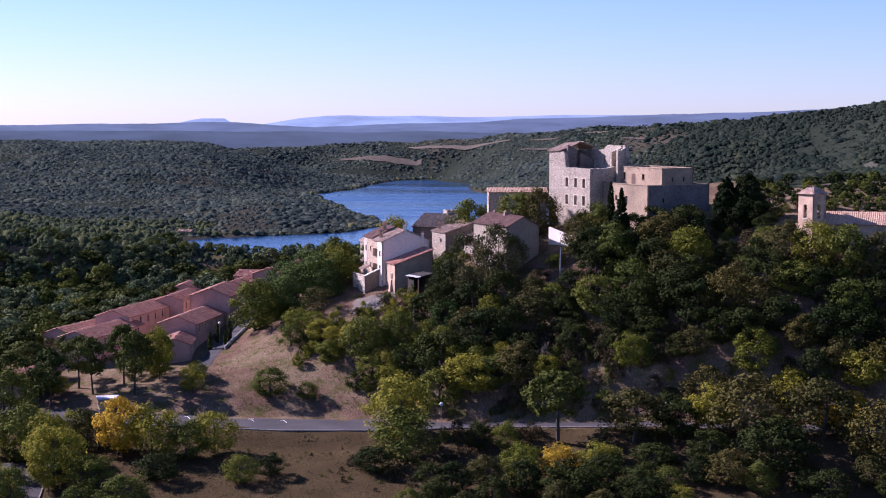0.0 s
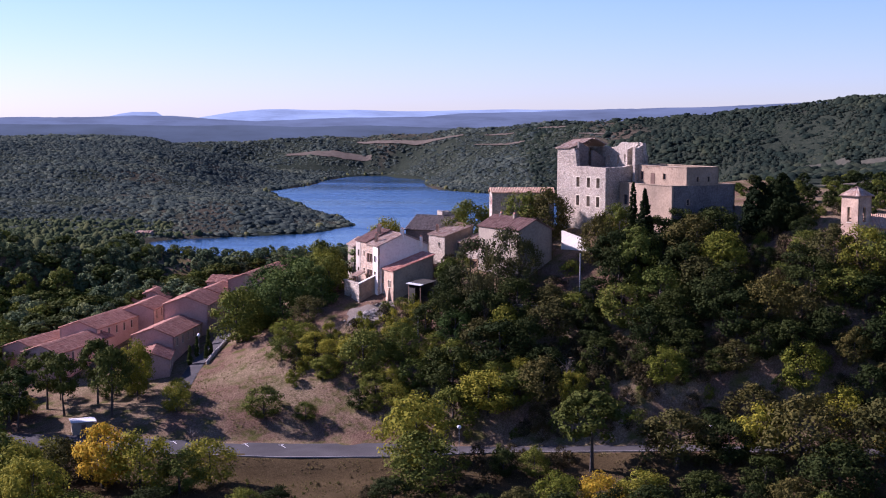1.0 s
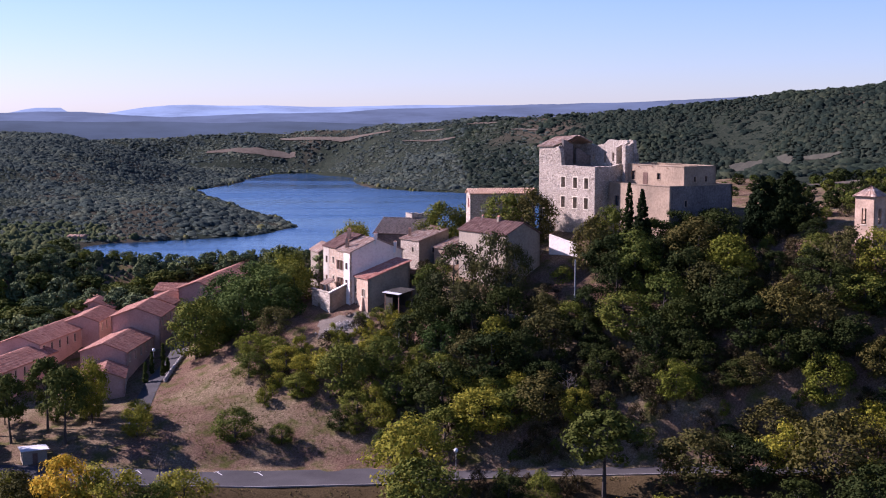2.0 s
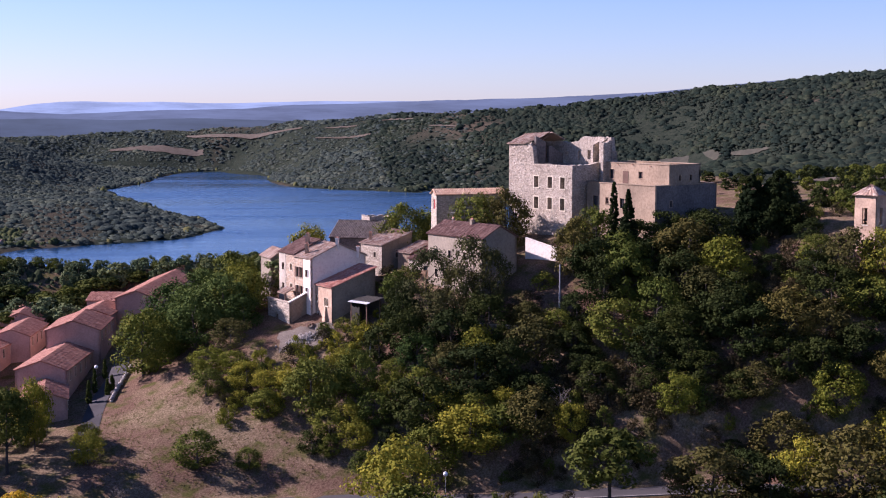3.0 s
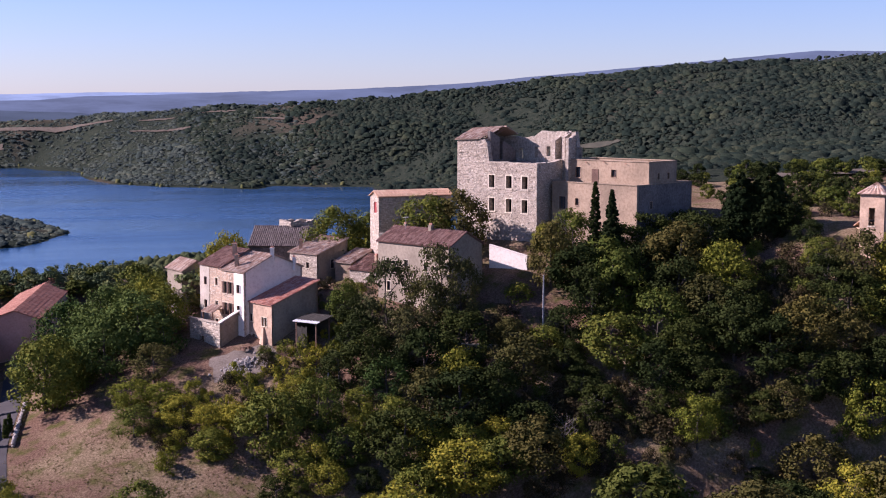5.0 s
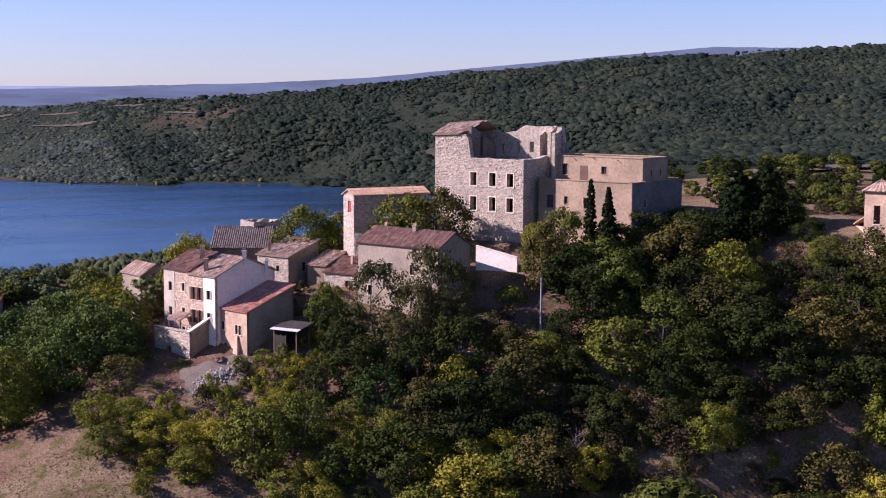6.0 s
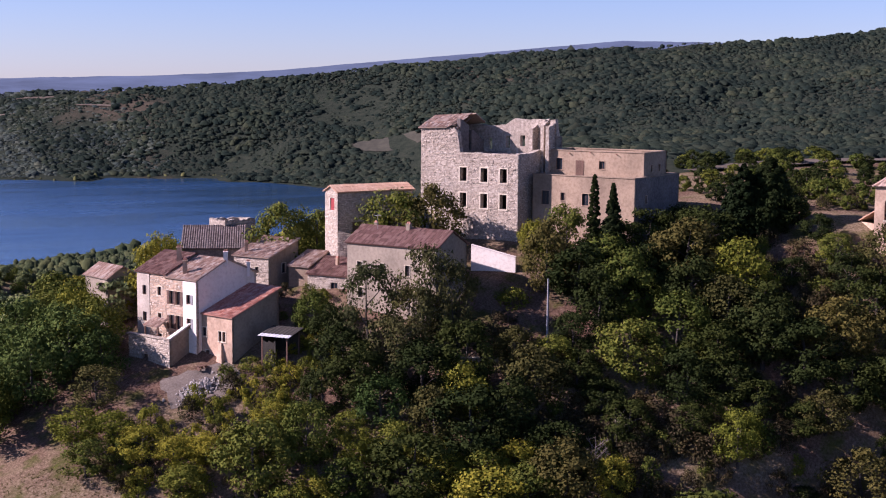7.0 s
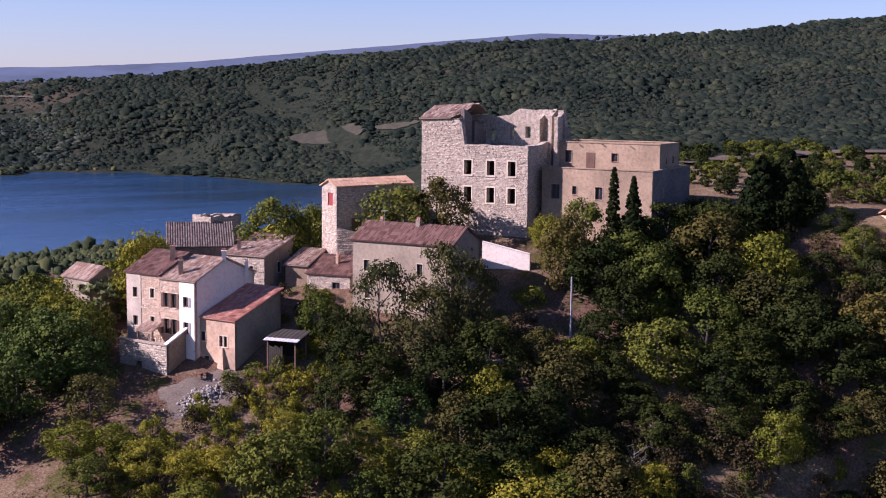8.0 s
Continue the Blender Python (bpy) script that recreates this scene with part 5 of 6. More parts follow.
# kind, x, y, height, width of each tree
GROVE_A = [
    ("oak", -52.9, 381.5, 15, 12.5),
    ("green", -47.2, 405.1, 14, 12),
    ("green", -40.3, 398.1, 14, 11),
    ("yellow", -31.9, 394.2, 12.5, 9),
    ("green", -41.4, 382.6, 13.5, 11),
    ("green", -31.0, 379.4, 9, 8),
    ("olive", -34.0, 372.0, 7.5, 8),
    ("green", -36.5, 390.0, 13, 10),
    ("oak", -31.8, 403.0, 13, 11),
    ("yellow", -38.8, 366.0, 6.5, 8),
    ("yellow", -34.0, 362.6, 5.5, 7),
    ("yellow", -31.3, 356.4, 6, 7),
    ("yellow", -27.6, 352.2, 5.5, 6),
    ("yellow", -23.3, 351.0, 5, 6),
    ("oak", -39.5, 358.2, 6, 7),
    ("oak", -28.7, 345.7, 6, 7),
    ("oak", -18.7, 342.0, 12, 11),
    ("yellow", -12.3, 351.5, 5, 5.5),
    ("oak", -10.3, 342.8, 10, 8),
    ("bush", -28.3, 348.2, 4, 6),
    ("bush", -14.2, 366.1, 2.4, 3),
    ("bush", -10.6, 365.2, 2.4, 3.4),
]
GROVE_B = [
    ("oak", -41.5, 335.0, 7.5, 9),
    ("oak", -31.9, 333.0, 4.5, 5),
    ("oak", -7.8, 334.7, 7, 7),
    ("yellow", -3.8, 338.6, 6.5, 6),
    ("oak", 1.3, 336.3, 7, 7),
    ("yellow", 8.3, 321.0, 10, 12),
    ("oak", 13.9, 319.8, 8, 9),
    ("yellow", 6.1, 329.6, 7, 8),
    ("yellow", 16.0, 324.6, 7, 6),
    ("oak", 11.1, 326.0, 7, 8),
    ("green", 2.2, 342.6, 9, 8),
    ("dark", -4.8, 349.6, 8, 7),
    ("brown", 7.7, 335.7, 10, 9),
    ("yellow", 13.2, 336.7, 9.5, 8),
    ("dark", 18.0, 330.5, 11, 9),
    ("yellow", 25.8, 315.2, 7, 6),
    ("yellow", 44.4, 309.8, 9, 7),
    ("yellow", 70.1, 299.7, 10, 8),
    ("olive", 6.6, 356.3, 15.5, 10),
    ("olive", 14.6, 350.7, 17.0, 10),
    ("dark", 15.7, 341.0, 12, 10),
    ("olive", 7.4, 348.0, 11, 9),
]
GROVE_C = [
    ("olive", 11.6, 351.0, 12, 8),
    ("olive", 18.4, 348.8, 13.5, 8),
    ("oak", 28.2, 335.0, 7, 7),
    ("dark", 32.8, 336.0, 7.5, 7),
    ("brown", 23.5, 338.5, 8, 7),
    ("shrub", 25.5, 346.0, 3, 5),
    ("bush", 29.0, 349.0, 3, 5),
    ("shrub", 22.5, 344.0, 3.5, 5),
    ("oak", 1.2, 366.7, 7.5, 6.5),
    ("dark", 1.7, 361.5, 8, 6),
    ("dark", 1.2, 355.0, 9, 8),
    ("oak", 21.0, 375.5, 13, 12),
    ("brown", 26.5, 371.0, 13.5, 11),
    ("oak", 8.0, 396.0, 14, 12),
    ("oak", 14.5, 395.0, 11, 9),
    ("yellow", -14.5, 399.5, 15.5, 10.0),
    ("yellow", 38.6, 357.0, 7, 6),
    ("oak", 40.5, 350.1, 12, 8),
    ("dark", 48.6, 338.4, 10, 9),
    ("dark", 53.8, 344.5, 10, 9),
    ("oak", 42.7, 336.4, 13, 10),
    ("brown", 35.5, 348.2, 13, 8.5),
]
GROVE_D = [
    ("dark", 38.7, 337.6, 11, 9),
    ("dark", 30.5, 331.6, 7, 7),
    ("dark", 31.7, 326.6, 6, 7),
    ("dark", 77.5, 337.9, 8, 8),
    ("yellow", 60.3, 328.7, 11, 10),
    ("dark", 68.6, 325.4, 5.5, 5.5),
    ("oak", 78.0, 325.0, 5, 6),
    ("dark", 74.5, 318.5, 8, 8),
    ("brown", 80.5, 316.5, 11, 10),
    ("yellow", 86.0, 313.0, 12, 10),
    ("oak", 92.0, 310.0, 13, 11),
    ("dark", 79.0, 330.5, 5, 6),
    ("brown", 98.0, 308.0, 13, 11),
    ("dark", 104.0, 306.0, 13, 11),
    ("oak", 38.3, 328.4, 10, 10),
    ("oak", 46.2, 326.9, 11, 10),
    ("dark", 49.3, 320.7, 10, 10),
    ("dark", 56.1, 318.0, 12, 11),
    ("dark", 59.9, 312.6, 11, 11),
    ("brown", 66.4, 312.7, 11, 11),
    ("dark", 52.3, 331.0, 11, 10),
    ("dark", 43.1, 320.3, 9, 9),
]
GROVE_E = [
    ("dark", 48.8, 316.6, 8, 8),
    ("dark", 64.4, 306.7, 9, 9),
    ("dark", 55.2, 307.3, 6, 6),
    ("shrub", 30.9, 322.4, 4, 6),
    ("shrub", 34.0, 318.8, 3.4, 6),
    ("shrub", 39.4, 317.4, 3.6, 6),
    ("shrub", 38.0, 320.5, 4, 6),
    ("shrub", 25.6, 326.1, 4, 6),
    ("shrub", 40.1, 314.6, 3, 5),
    ("bush", 38.4, 309.0, 3, 4),
    ("bush", 25.7, 318.8, 3.6, 5),
    ("shrub", 51.4, 308.5, 3.4, 5),
    ("pine", -77.0, 342.0, 17, 9),
    ("pine", -82.5, 352.5, 16, 8),
    ("yellow", -73.0, 352.1, 15, 7),
    ("yellow", -74.8, 357.0, 13, 7),
    ("pine", -89.0, 346.5, 15, 8),
    ("pine", -94.6, 353.1, 14, 9),
    ("pine", -97.6, 338.7, 15, 9),
    ("yellow", -62.1, 340.6, 7, 6),
    ("yellow", -62.6, 349.0, 5, 5),
    ("pine", -109.7, 345.9, 13, 9),
]
GROVE_F = [
    ("oak", -103.1, 322.0, 15, 14),
    ("oak", -90.7, 298.3, 13, 13),
    ("pine", -111.2, 365.9, 11, 8),
    ("pine", -127.1, 402.1, 10, 7),
    ("pine", -125.6, 425.9, 9, 7),
    ("pine", -104.0, 376.0, 10, 7),
    ("yellow", -7.8, 305.0, 15.5, 14),
    ("gold", -70.0, 300.0, 14, 11),
    ("yellow", -79.0, 282.0, 13, 11),
    ("yellow", -62.0, 298.0, 12, 11.5),
    ("oak", -54.0, 296.0, 9, 9),
    ("yellow", -85.5, 296.0, 12, 11),
    ("yellow", -49.0, 302.0, 10, 10),
    ("pine", 27.4, 296.0, 16.5, 13),
    ("brown", 43.3, 291.0, 12.5, 15),
    ("dark", 53.0, 288.0, 8.5, 9),
    ("brown", 66.0, 284.0, 14, 16),
    ("dark", 69.0, 271.0, 12, 14),
    ("gold", 27.0, 280.0, 9, 8),
    ("oak", 16.0, 296.7, 6, 6),
    ("dark", 9.9, 297.6, 6, 6),
    ("yellow", 19.1, 280.6, 9, 9),
]
GROVE_G = [
    ("oak", -6.0, 294.0, 12, 13),
    ("dark", 36.4, 275.3, 7, 9),
    ("dark", 57.1, 277.7, 8, 8),
    ("brown", 80.3, 279.0, 13, 15),
    ("gold", 88.2, 287.2, 8, 6),
    ("gold", 82.7, 284.2, 6, 5),
    ("dark", 46.0, 278.0, 7, 9),
    ("brown", 90.0, 270.0, 13, 14),
    ("dark", -12.0, 288.0, 6, 8),
    ("oak", -40.0, 283.0, 6, 7),
    ("dark", -34.0, 287.0, 5, 6),
    ("oak", -70.0, 278.0, 8, 9),
    ("dark", -58.0, 284.0, 6, 9),
    ("yellow", 35.0, 281.0, 8, 9),
    ("dark", 33.0, 321.5, 7, 8),
    ("dark", 41.5, 316.5, 5, 6),
    ("dark", 50.5, 313.0, 7, 8),
    ("brown", 58.5, 306.5, 7, 8),
    ("dark", 69.0, 304.0, 9, 9),
    ("dark", 52.5, 304.5, 3, 4),
]
planted = []
for kind, x, y, h, w in GROVE_A + GROVE_B + GROVE_C + GROVE_D + GROVE_E + GROVE_F + GROVE_G:
    plant(kind, x, y, h, w)
    planted.append((x, y, w * 0.34))

# ground kept free of scattered trees: x0, y0, x1, y1
FREE = [(-27, 362, 4, 402), (2, 352, 33, 392), (26, 346, 72, 385), (78, 312, 116, 336), (-114, 350, -88, 428), (-98, 346, -56, 442), (-70, 420, -36, 470), (-14, 398, 12, 416),
        (-62, 328, -22, 366), (-56, 270, -14, 316), (-90, 468, -78, 482), (26, 301, 52, 316), (-26, 317, -11, 331), (-60, 366, -50, 380), (18, 334, 34, 356), (-112, 255, -92, 285), (61, 321, 75, 331)]


def scatter(count, region, kinds, h0, h1, spacing, seed, tries=4000, free=True, road=True):
    rnd = random.Random(seed)
    made = 0
    for _ in range(tries):
        if made >= count:
            return
        x, y = rnd.uniform(region[0], region[2]), rnd.uniform(region[1], region[3])
        if free and any(a < x < c and b < y < d for a, b, c, d in FREE):
            continue
        if road and abs(y - road_line(x)[0]) < road_half(x) + 2.2:
            continue
        if any((x - a) ** 2 + (y - b) ** 2 < (spacing + r) ** 2 for a, b, r in planted):
            continue
        h = rnd.uniform(h0, h1)
        w = h * rnd.uniform(0.85, 1.15)
        plant(rnd.choice(kinds), x, y, h, w, rnd=rnd)
        planted.append((x, y, w * 0.25))
        made += 1


scatter(30, (0, 318, 62, 352), ["dark", "oak", "brown", "dark"], 8, 12, 2.4, 31)
scatter(44, (50, 288, 134, 316), ["dark", "brown", "oak", "brown", "dark", "yellow"], 8, 11, 2.4, 32)
scatter(20, (80, 334, 134, 350), ["small_dark", "small_oak"], 2.5, 4.5, 1.6, 53)
scatter(12, (-20, 322, 24, 350), ["oak", "yellow", "dark"], 4, 7, 2.4, 33)
scatter(30, (-8, 258, 120, 278), ["oak", "dark", "yellow", "brown", "dark"], 5, 8.5, 1.5, 34)
scatter(8, (72, 280, 120, 290), ["oak", "dark", "yellow"], 5, 7, 1.8, 49)
scatter(130, (18, 306, 76, 330), ["shrub", "shrub", "shrub", "bush"], 2.2, 4.0, 0.0, 47, free=False)
scatter(18, (-125, 262, -58, 312), ["oak", "yellow", "yellow", "brown"], 6, 11, 2.6, 44)
scatter(120, (78, 344, 150, 410), ["small_dark", "small_dark", "small_oak"], 2.2, 3.8, 0.6, 35)
scatter(90, (-160, 425, -36, 468), ["small_bank", "small_pine", "small_oak", "small_bank"], 6, 9.0, 2.6, 36)
scatter(70, (-160, 466, -30, 478), ["small_bank", "small_pine", "small_bank"], 4, 6.0, 1.8, 46)
scatter(90, (-112, 474, -18, 487), ["small_bank", "bush"], 1.8, 3.2, 0.9, 48)
scatter(120, (-200, 440, -98, 506), ["small_bank", "small_oak", "small_bank", "small_pine"], 2.2, 4.2, 0.8, 54, free=False)
scatter(44, (-165, 330, -98, 430), ["small_pine", "small_bank", "small_oak"], 8, 12, 3.4, 37)
scatter(40, (-46, 396, 24, 470), ["small_oak", "small_bank", "small_yellow"], 6, 9, 2.6, 38)
scatter(9, (-52, 384, -30, 404), ["green", "oak", "green"], 9, 13, 2.2, 39, free=False)
scatter(60, (0, 296, 95, 345), ["shrub", "shrub", "bush"], 2.0, 3.6, 0.8, 40)
scatter(46, (-42, 286, -8, 305), ["shrub", "bush"], 0.4, 0.8, 0.1, 57, free=False)
scatter(26, (-46, 340, 10, 362), ["shrub", "bush", "shrub"], 1.2, 2.4, 1.0, 41)
scatter(40, (-20, 276, 95, 296), ["shrub", "bush", "shrub"], 0.8, 2.4, 0.8, 43, free=False)
scatter(54, (-38, 346, -6, 363.5), ["turning_bush", "turning_bush", "bush", "shrub"], 1.8, 3.6, 0.2, 55, free=False)
scatter(14, (-4, 364, 8, 384), ["bush", "shrub"], 1.2, 2.6, 0.3, 51, free=False)
scatter(22, (-16, 354, 3, 366), ["turning_bush", "bush", "turning_bush"], 1.0, 2.4, 0.3, 52, free=False)
scatter(5, (-104, 336, -68, 366), ["yellow", "pine", "yellow", "oak"], 5, 8, 1.6, 45, free=False)


def spire(name, label, x, y, height, radius, leaf, seed, droop, per=56, size=0.16, n=70):
    """A cypress or a cedar: cards in tiers round a straight stem."""
    rnd, nr = random.Random(seed), np.random.RandomState(seed)
    root = thing(name, (x, y, land(x, y) - 0.1), label, "conifer")
    bm = bmesh.new()
    tube(bm, [Vector((0, 0, -0.5)), Vector((0, 0, height * 0.5)), Vector((0, 0, height * 0.97))], [0.2, 0.13, 0.03], 6)
    part("trunk", bm, M["bark"], root)
    cl = []
    for i in range(n):
        s = (i + rnd.random()) / n
        r = radius * (1 - s) ** (0.55 if not droop else 0.9) * (0.5 + 0.5 * rnd.random()) * min(1.0, s * 9 + 0.35)
        a = rnd.uniform(0, 6.283)
        cl.append((math.cos(a) * r, math.sin(a) * r, height * (0.04 + 0.95 * s), max(0.22, radius * (0.42 if not droop else 0.3) * (1.05 - s))))
    v, f = leaf_cards(nr, cl, per, size, 1.1)
    from_lists("crown", v, f, M[leaf], root)


spire("cypress", "slim dark cypress before the castle wing", 43.0, 345.5, 13.8 - land(43.0, 345.5), 1.7, "dark_conifer", 5, False, 40, 0.2, 260)
spire("cedar", "pointed dark cedar before the castle wing", 45.4, 343.5, 12.4 - land(45.4, 343.5), 3.8, "dark_conifer", 6, True, 50, 0.24, 260)
spire("cedar", "tall dark pointed cedar beside the church path", 76.0, 339.4, 16.2 - land(76.0, 339.4), 5.2, "dark_conifer", 14, False, 100, 0.34, 170)
spire("cedar", "dark pointed cedar beside the church path", 70.8, 340.5, 15.2 - land(70.8, 340.5), 4.2, "dark_conifer", 15, False, 100, 0.32, 130)
for i, (x, y, hh) in enumerate(((-61.8, 390.5, 4.4), (-64.2, 374.5, 5.0), (-63.4, 381.0, 5.4), (-60.4, 377.0, 3.6), (-59.6, 379.5, 3.4))):
    spire("cypress", "small clipped cypress beside the lane", x, y, hh, 0.6, "pine", 50 + i, False)

# bare grey tree and dead young tree by the road
for x, y, hh, sd in ((24.5, 318.0, 9.0, 7), (-55.6, 322.0, 4.6, 8), (30.5, 321.0, 7.0, 9), (10.0, 324.0, 6.5, 12)):
    root = thing("bare_tree", (x, y, land(x, y)), "leafless grey tree on the slope", "tree")
    rnd = random.Random(sd)
    bm = bmesh.new()
    tube(bm, [Vector((0, 0, -0.4)), Vector((0.1, 0, hh * 0.4)), Vector((0.2, 0.1, hh * 0.75))], [0.16, 0.11, 0.04], 6)
    part("trunk", bm, M["twig"], root)
    bm = bmesh.new()
    for k in range(26):
        a, z0 = rnd.uniform(0, 6.28), hh * rnd.uniform(0.25, 0.72)
        p = Vector((0.15, 0.05, z0))
        q = p + Vector((math.cos(a), math.sin(a), 0.9)) * hh * rnd.uniform(0.12, 0.3)
        tube(bm, [p, p.lerp(q, 0.55) + Vector((0, 0, -0.1)), q], [0.05, 0.035, 0.012], 4)
        for _ in range(3):
            s = p.lerp(q, rnd.uniform(0.4, 0.9))
            e = s + Vector((rnd.uniform(-1, 1), rnd.uniform(-1, 1), rnd.uniform(0.2, 1.0))) * hh * 0.1
            tube(bm, [s, e], [0.025, 0.01], 3)
    part("bare_crown", bm, M["twig"], root)

# ---- distant woods: one mass of small crowns ----
def far_woods(name, count, region, keep, r0, r1, label, seed, tall=0.8, leaf="far_leaf", sides=5):
    """Crowns over far ground. keep(x, y): how likely a crown stands there."""
    rnd = np.random.RandomState(seed)
    n = sides
    a = np.arange(n) * 2 * np.pi / n
    tv = np.array([(math.cos(k), math.sin(k), -0.55) for k in a] + [(0.72 * math.cos(k + 0.6), 0.72 * math.sin(k + 0.6), 0.6) for k in a] + [(0, 0, 1.0)])
    tf = np.array([(i, (i + 1) % n, n + i) for i in range(n)] + [((i + 1) % n, n + (i + 1) % n, n + i) for i in range(n)] + [(n + i, n + (i + 1) % n, 2 * n) for i in range(n)])
    verts, faces = [], []
    made = tries = 0
    while made < count and tries < count * 6:
        tries += 1
        x, y = rnd.uniform(region[0], region[2]), rnd.uniform(region[1], region[3])
        if rnd.random() > keep(x, y) or any(abs(x - fx) < fw and abs(y - fy - lean * (x - fx)) < fd for fx, fy, fw, fd, lean in FIELDS):
            continue
        r = (r0 + (r1 - r0) * rnd.random() ** 3) * (1.0 + 0.7 * noise.noise((x * 0.05, y * 0.05, 4.4)))
        spin = rnd.uniform(0, 6.28)
        turn = np.array(((math.cos(spin), math.sin(spin), 0), (-math.sin(spin), math.cos(spin), 0), (0, 0, 1)))
        w = (tv @ turn) * (1 + 0.22 * rnd.normal(size=(2 * n + 1, 1))) * r * np.array((rnd.uniform(0.75, 1.25), 1, tall * rnd.uniform(0.6, 1.6)))
        verts.append(w + np.array((x, y, land(x, y) + r * tall * 0.35)))
        faces.append(tf + (2 * n + 1) * made)
        made += 1
    ob = from_lists(name, np.concatenate(verts).tolist(), np.concatenate(faces).tolist(), M[leaf], smooth=True)
    # leaves face the sky more than the crown's outline does
    nor = np.empty(len(ob.data.vertices) * 3, dtype=np.float32)
    ob.data.vertices.foreach_get("normal", nor)
    nor = nor.reshape(-1, 3) * 0.6 + np.array((0, 0, 0.4), dtype=np.float32)
    nor /= np.linalg.norm(nor, axis=1, keepdims=True)
    ob.data.normals_split_custom_set_from_vertices(nor.tolist())
    return tagged(ob, label, "woods", kind="stuff")


def patches(x, y, cut=-0.28):
    open_scrub = math.exp(-((x - 217) / 22) ** 2 - ((y - 810) / 32) ** 2)
    return 1.0 if noise.noise((x * 0.013, y * 0.02, 5.0)) + 0.5 * noise.noise((x * 0.04, y * 0.05, 2.0)) - 0.6 * open_scrub > cut else 0.22


def near_bank(x, y):
    if shore_distance(x, y) < 3 or math.atan2(x, y) < -0.5:
        return 0.0
    return 1.0 if x < -100 or y > 474 else 0.0


def east_slope(x, y):
    q = x + 104 - 0.676 * (y - 185)
    if y > crest(x)[0] + 25 or (q < 12 and y < 690) or y < 420 or shore_distance(x, y) < 3:
        return 0.0
    return patches(x, y, -0.42)


def plain(x, y):
    if y > crest(x)[0] + 25 or shore_distance(x, y) < 2.5 or land(x, y) < LAKE_Z + 0.15:
        return 0.0
    return patches(x, y, -0.4)


far_woods("ridge_woods", 84000, (70, 415, 620, 1010), east_slope, 0.75, 2.6, "oak woods on the ridge behind the castle", 61, 0.42, sides=4)
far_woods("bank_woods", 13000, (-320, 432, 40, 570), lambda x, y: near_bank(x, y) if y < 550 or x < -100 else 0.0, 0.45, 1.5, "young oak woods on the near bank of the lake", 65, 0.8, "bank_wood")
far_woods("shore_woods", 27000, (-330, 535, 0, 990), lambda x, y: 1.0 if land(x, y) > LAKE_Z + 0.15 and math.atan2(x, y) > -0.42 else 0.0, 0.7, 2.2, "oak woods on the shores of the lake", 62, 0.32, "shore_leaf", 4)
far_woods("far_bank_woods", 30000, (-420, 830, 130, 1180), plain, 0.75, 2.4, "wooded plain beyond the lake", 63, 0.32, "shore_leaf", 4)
far_woods("lakeside_trees", 420, (-140, 530, 200, 1080), lambda x, y: 1.0 if 0.3 < shore_distance(x, y) < 4 else 0.0, 0.9, 2.0, "pale green willows along the shore", 64, 0.8, "willow")

# dry grass on the open slopes
rg = np.random.RandomState(77)
gv, gf = [], []
for _ in range(15000):
    x, y = rg.uniform(-62, 34), rg.uniform(266, 366)
    if abs(y - road_line(x)[0]) < road_half(x) + 1.0 or (y > 344 and x > -30) or noise.noise((x * 0.15, y * 0.15, 8.0)) < -0.25:
        continue
    z = land(x, y)
    for _ in range(3):
        a, h, w = rg.uniform(0, 6.28), rg.uniform(0.1, 0.28), rg.uniform(0.08, 0.18)
        ca, sa = math.cos(a) * w, math.sin(a) * w
        o = len(gv)
        gv += [(x - ca, y - sa, z - 0.03), (x + ca, y + sa, z - 0.03), (x + rg.uniform(-0.2, 0.2), y + rg.uniform(-0.2, 0.2), z + h)]
        gf.append((o, o + 1, o + 2))
tagged(from_lists("dry_grass", gv, gf, M["dry_grass"]), "tufts of dry straw-coloured grass on the slope", "grass", kind="stuff")

# ---- street furniture, walls and clutter ----
def street_lamp(x, y, height, group="globe lamps along the lanes"):
    root = thing("street_lamp", (x, y, land(x, y) + 0.05), "slim grey street lamp with a white globe", "street lamp", group)
    bm = bmesh.new()
    tube(bm, [Vector((0, 0, -0.3)), Vector((0, 0, 0.25)), Vector((0, 0, 0.3)), Vector((0, 0, height - 0.5))], [0.13, 0.13, 0.07, 0.05], 8)
    part("pole", bm, M["metal_pole"], root)
    bm = bmesh.new()
    tube(bm, [Vector((0, 0, height - 0.52)), Vector((0, 0, height - 0.4)), Vector((0, 0, height - 0.3))], [0.09, 0.16, 0.12], 8)
    part("collar", bm, M["metal_pole"], root)
    bm = bmesh.new()
    bmesh.ops.create_uvsphere(bm, u_segments=14, v_segments=9, radius=0.42, matrix=Matrix.Translation((0, 0, height)))
    part("globe", bm, M["globe"], root, "white opal globe", True)


for x, y, h in ((1.6, 309.6, 5.6), (50.6, 293.6, 5.4), (-63.2, 383.4, 5.0)):
    street_lamp(x, y, h)


def utility_pole(x, y, z0, z1, r):
    root = thing("utility_pole", (x, y, z0), "plain grey utility pole among the trees", "pole")
    bm = bmesh.new()
    tube(bm, [Vector((0, 0, -0.5)), Vector((0, 0, (z1 - z0) * 0.5)), Vector((0, 0, z1 - z0))], [r, r * 0.85, r * 0.7], 8)
    part("shaft", bm, M["metal_pole"], root)
    bm = bmesh.new()
    tube(bm, [Vector((0, 0, z1 - z0 + 0.002)), Vector((0, 0, z1 - z0 + 0.07))], [r * 0.75, r * 0.45], 8)
    part("cap", bm, M["metal_pole"], root)


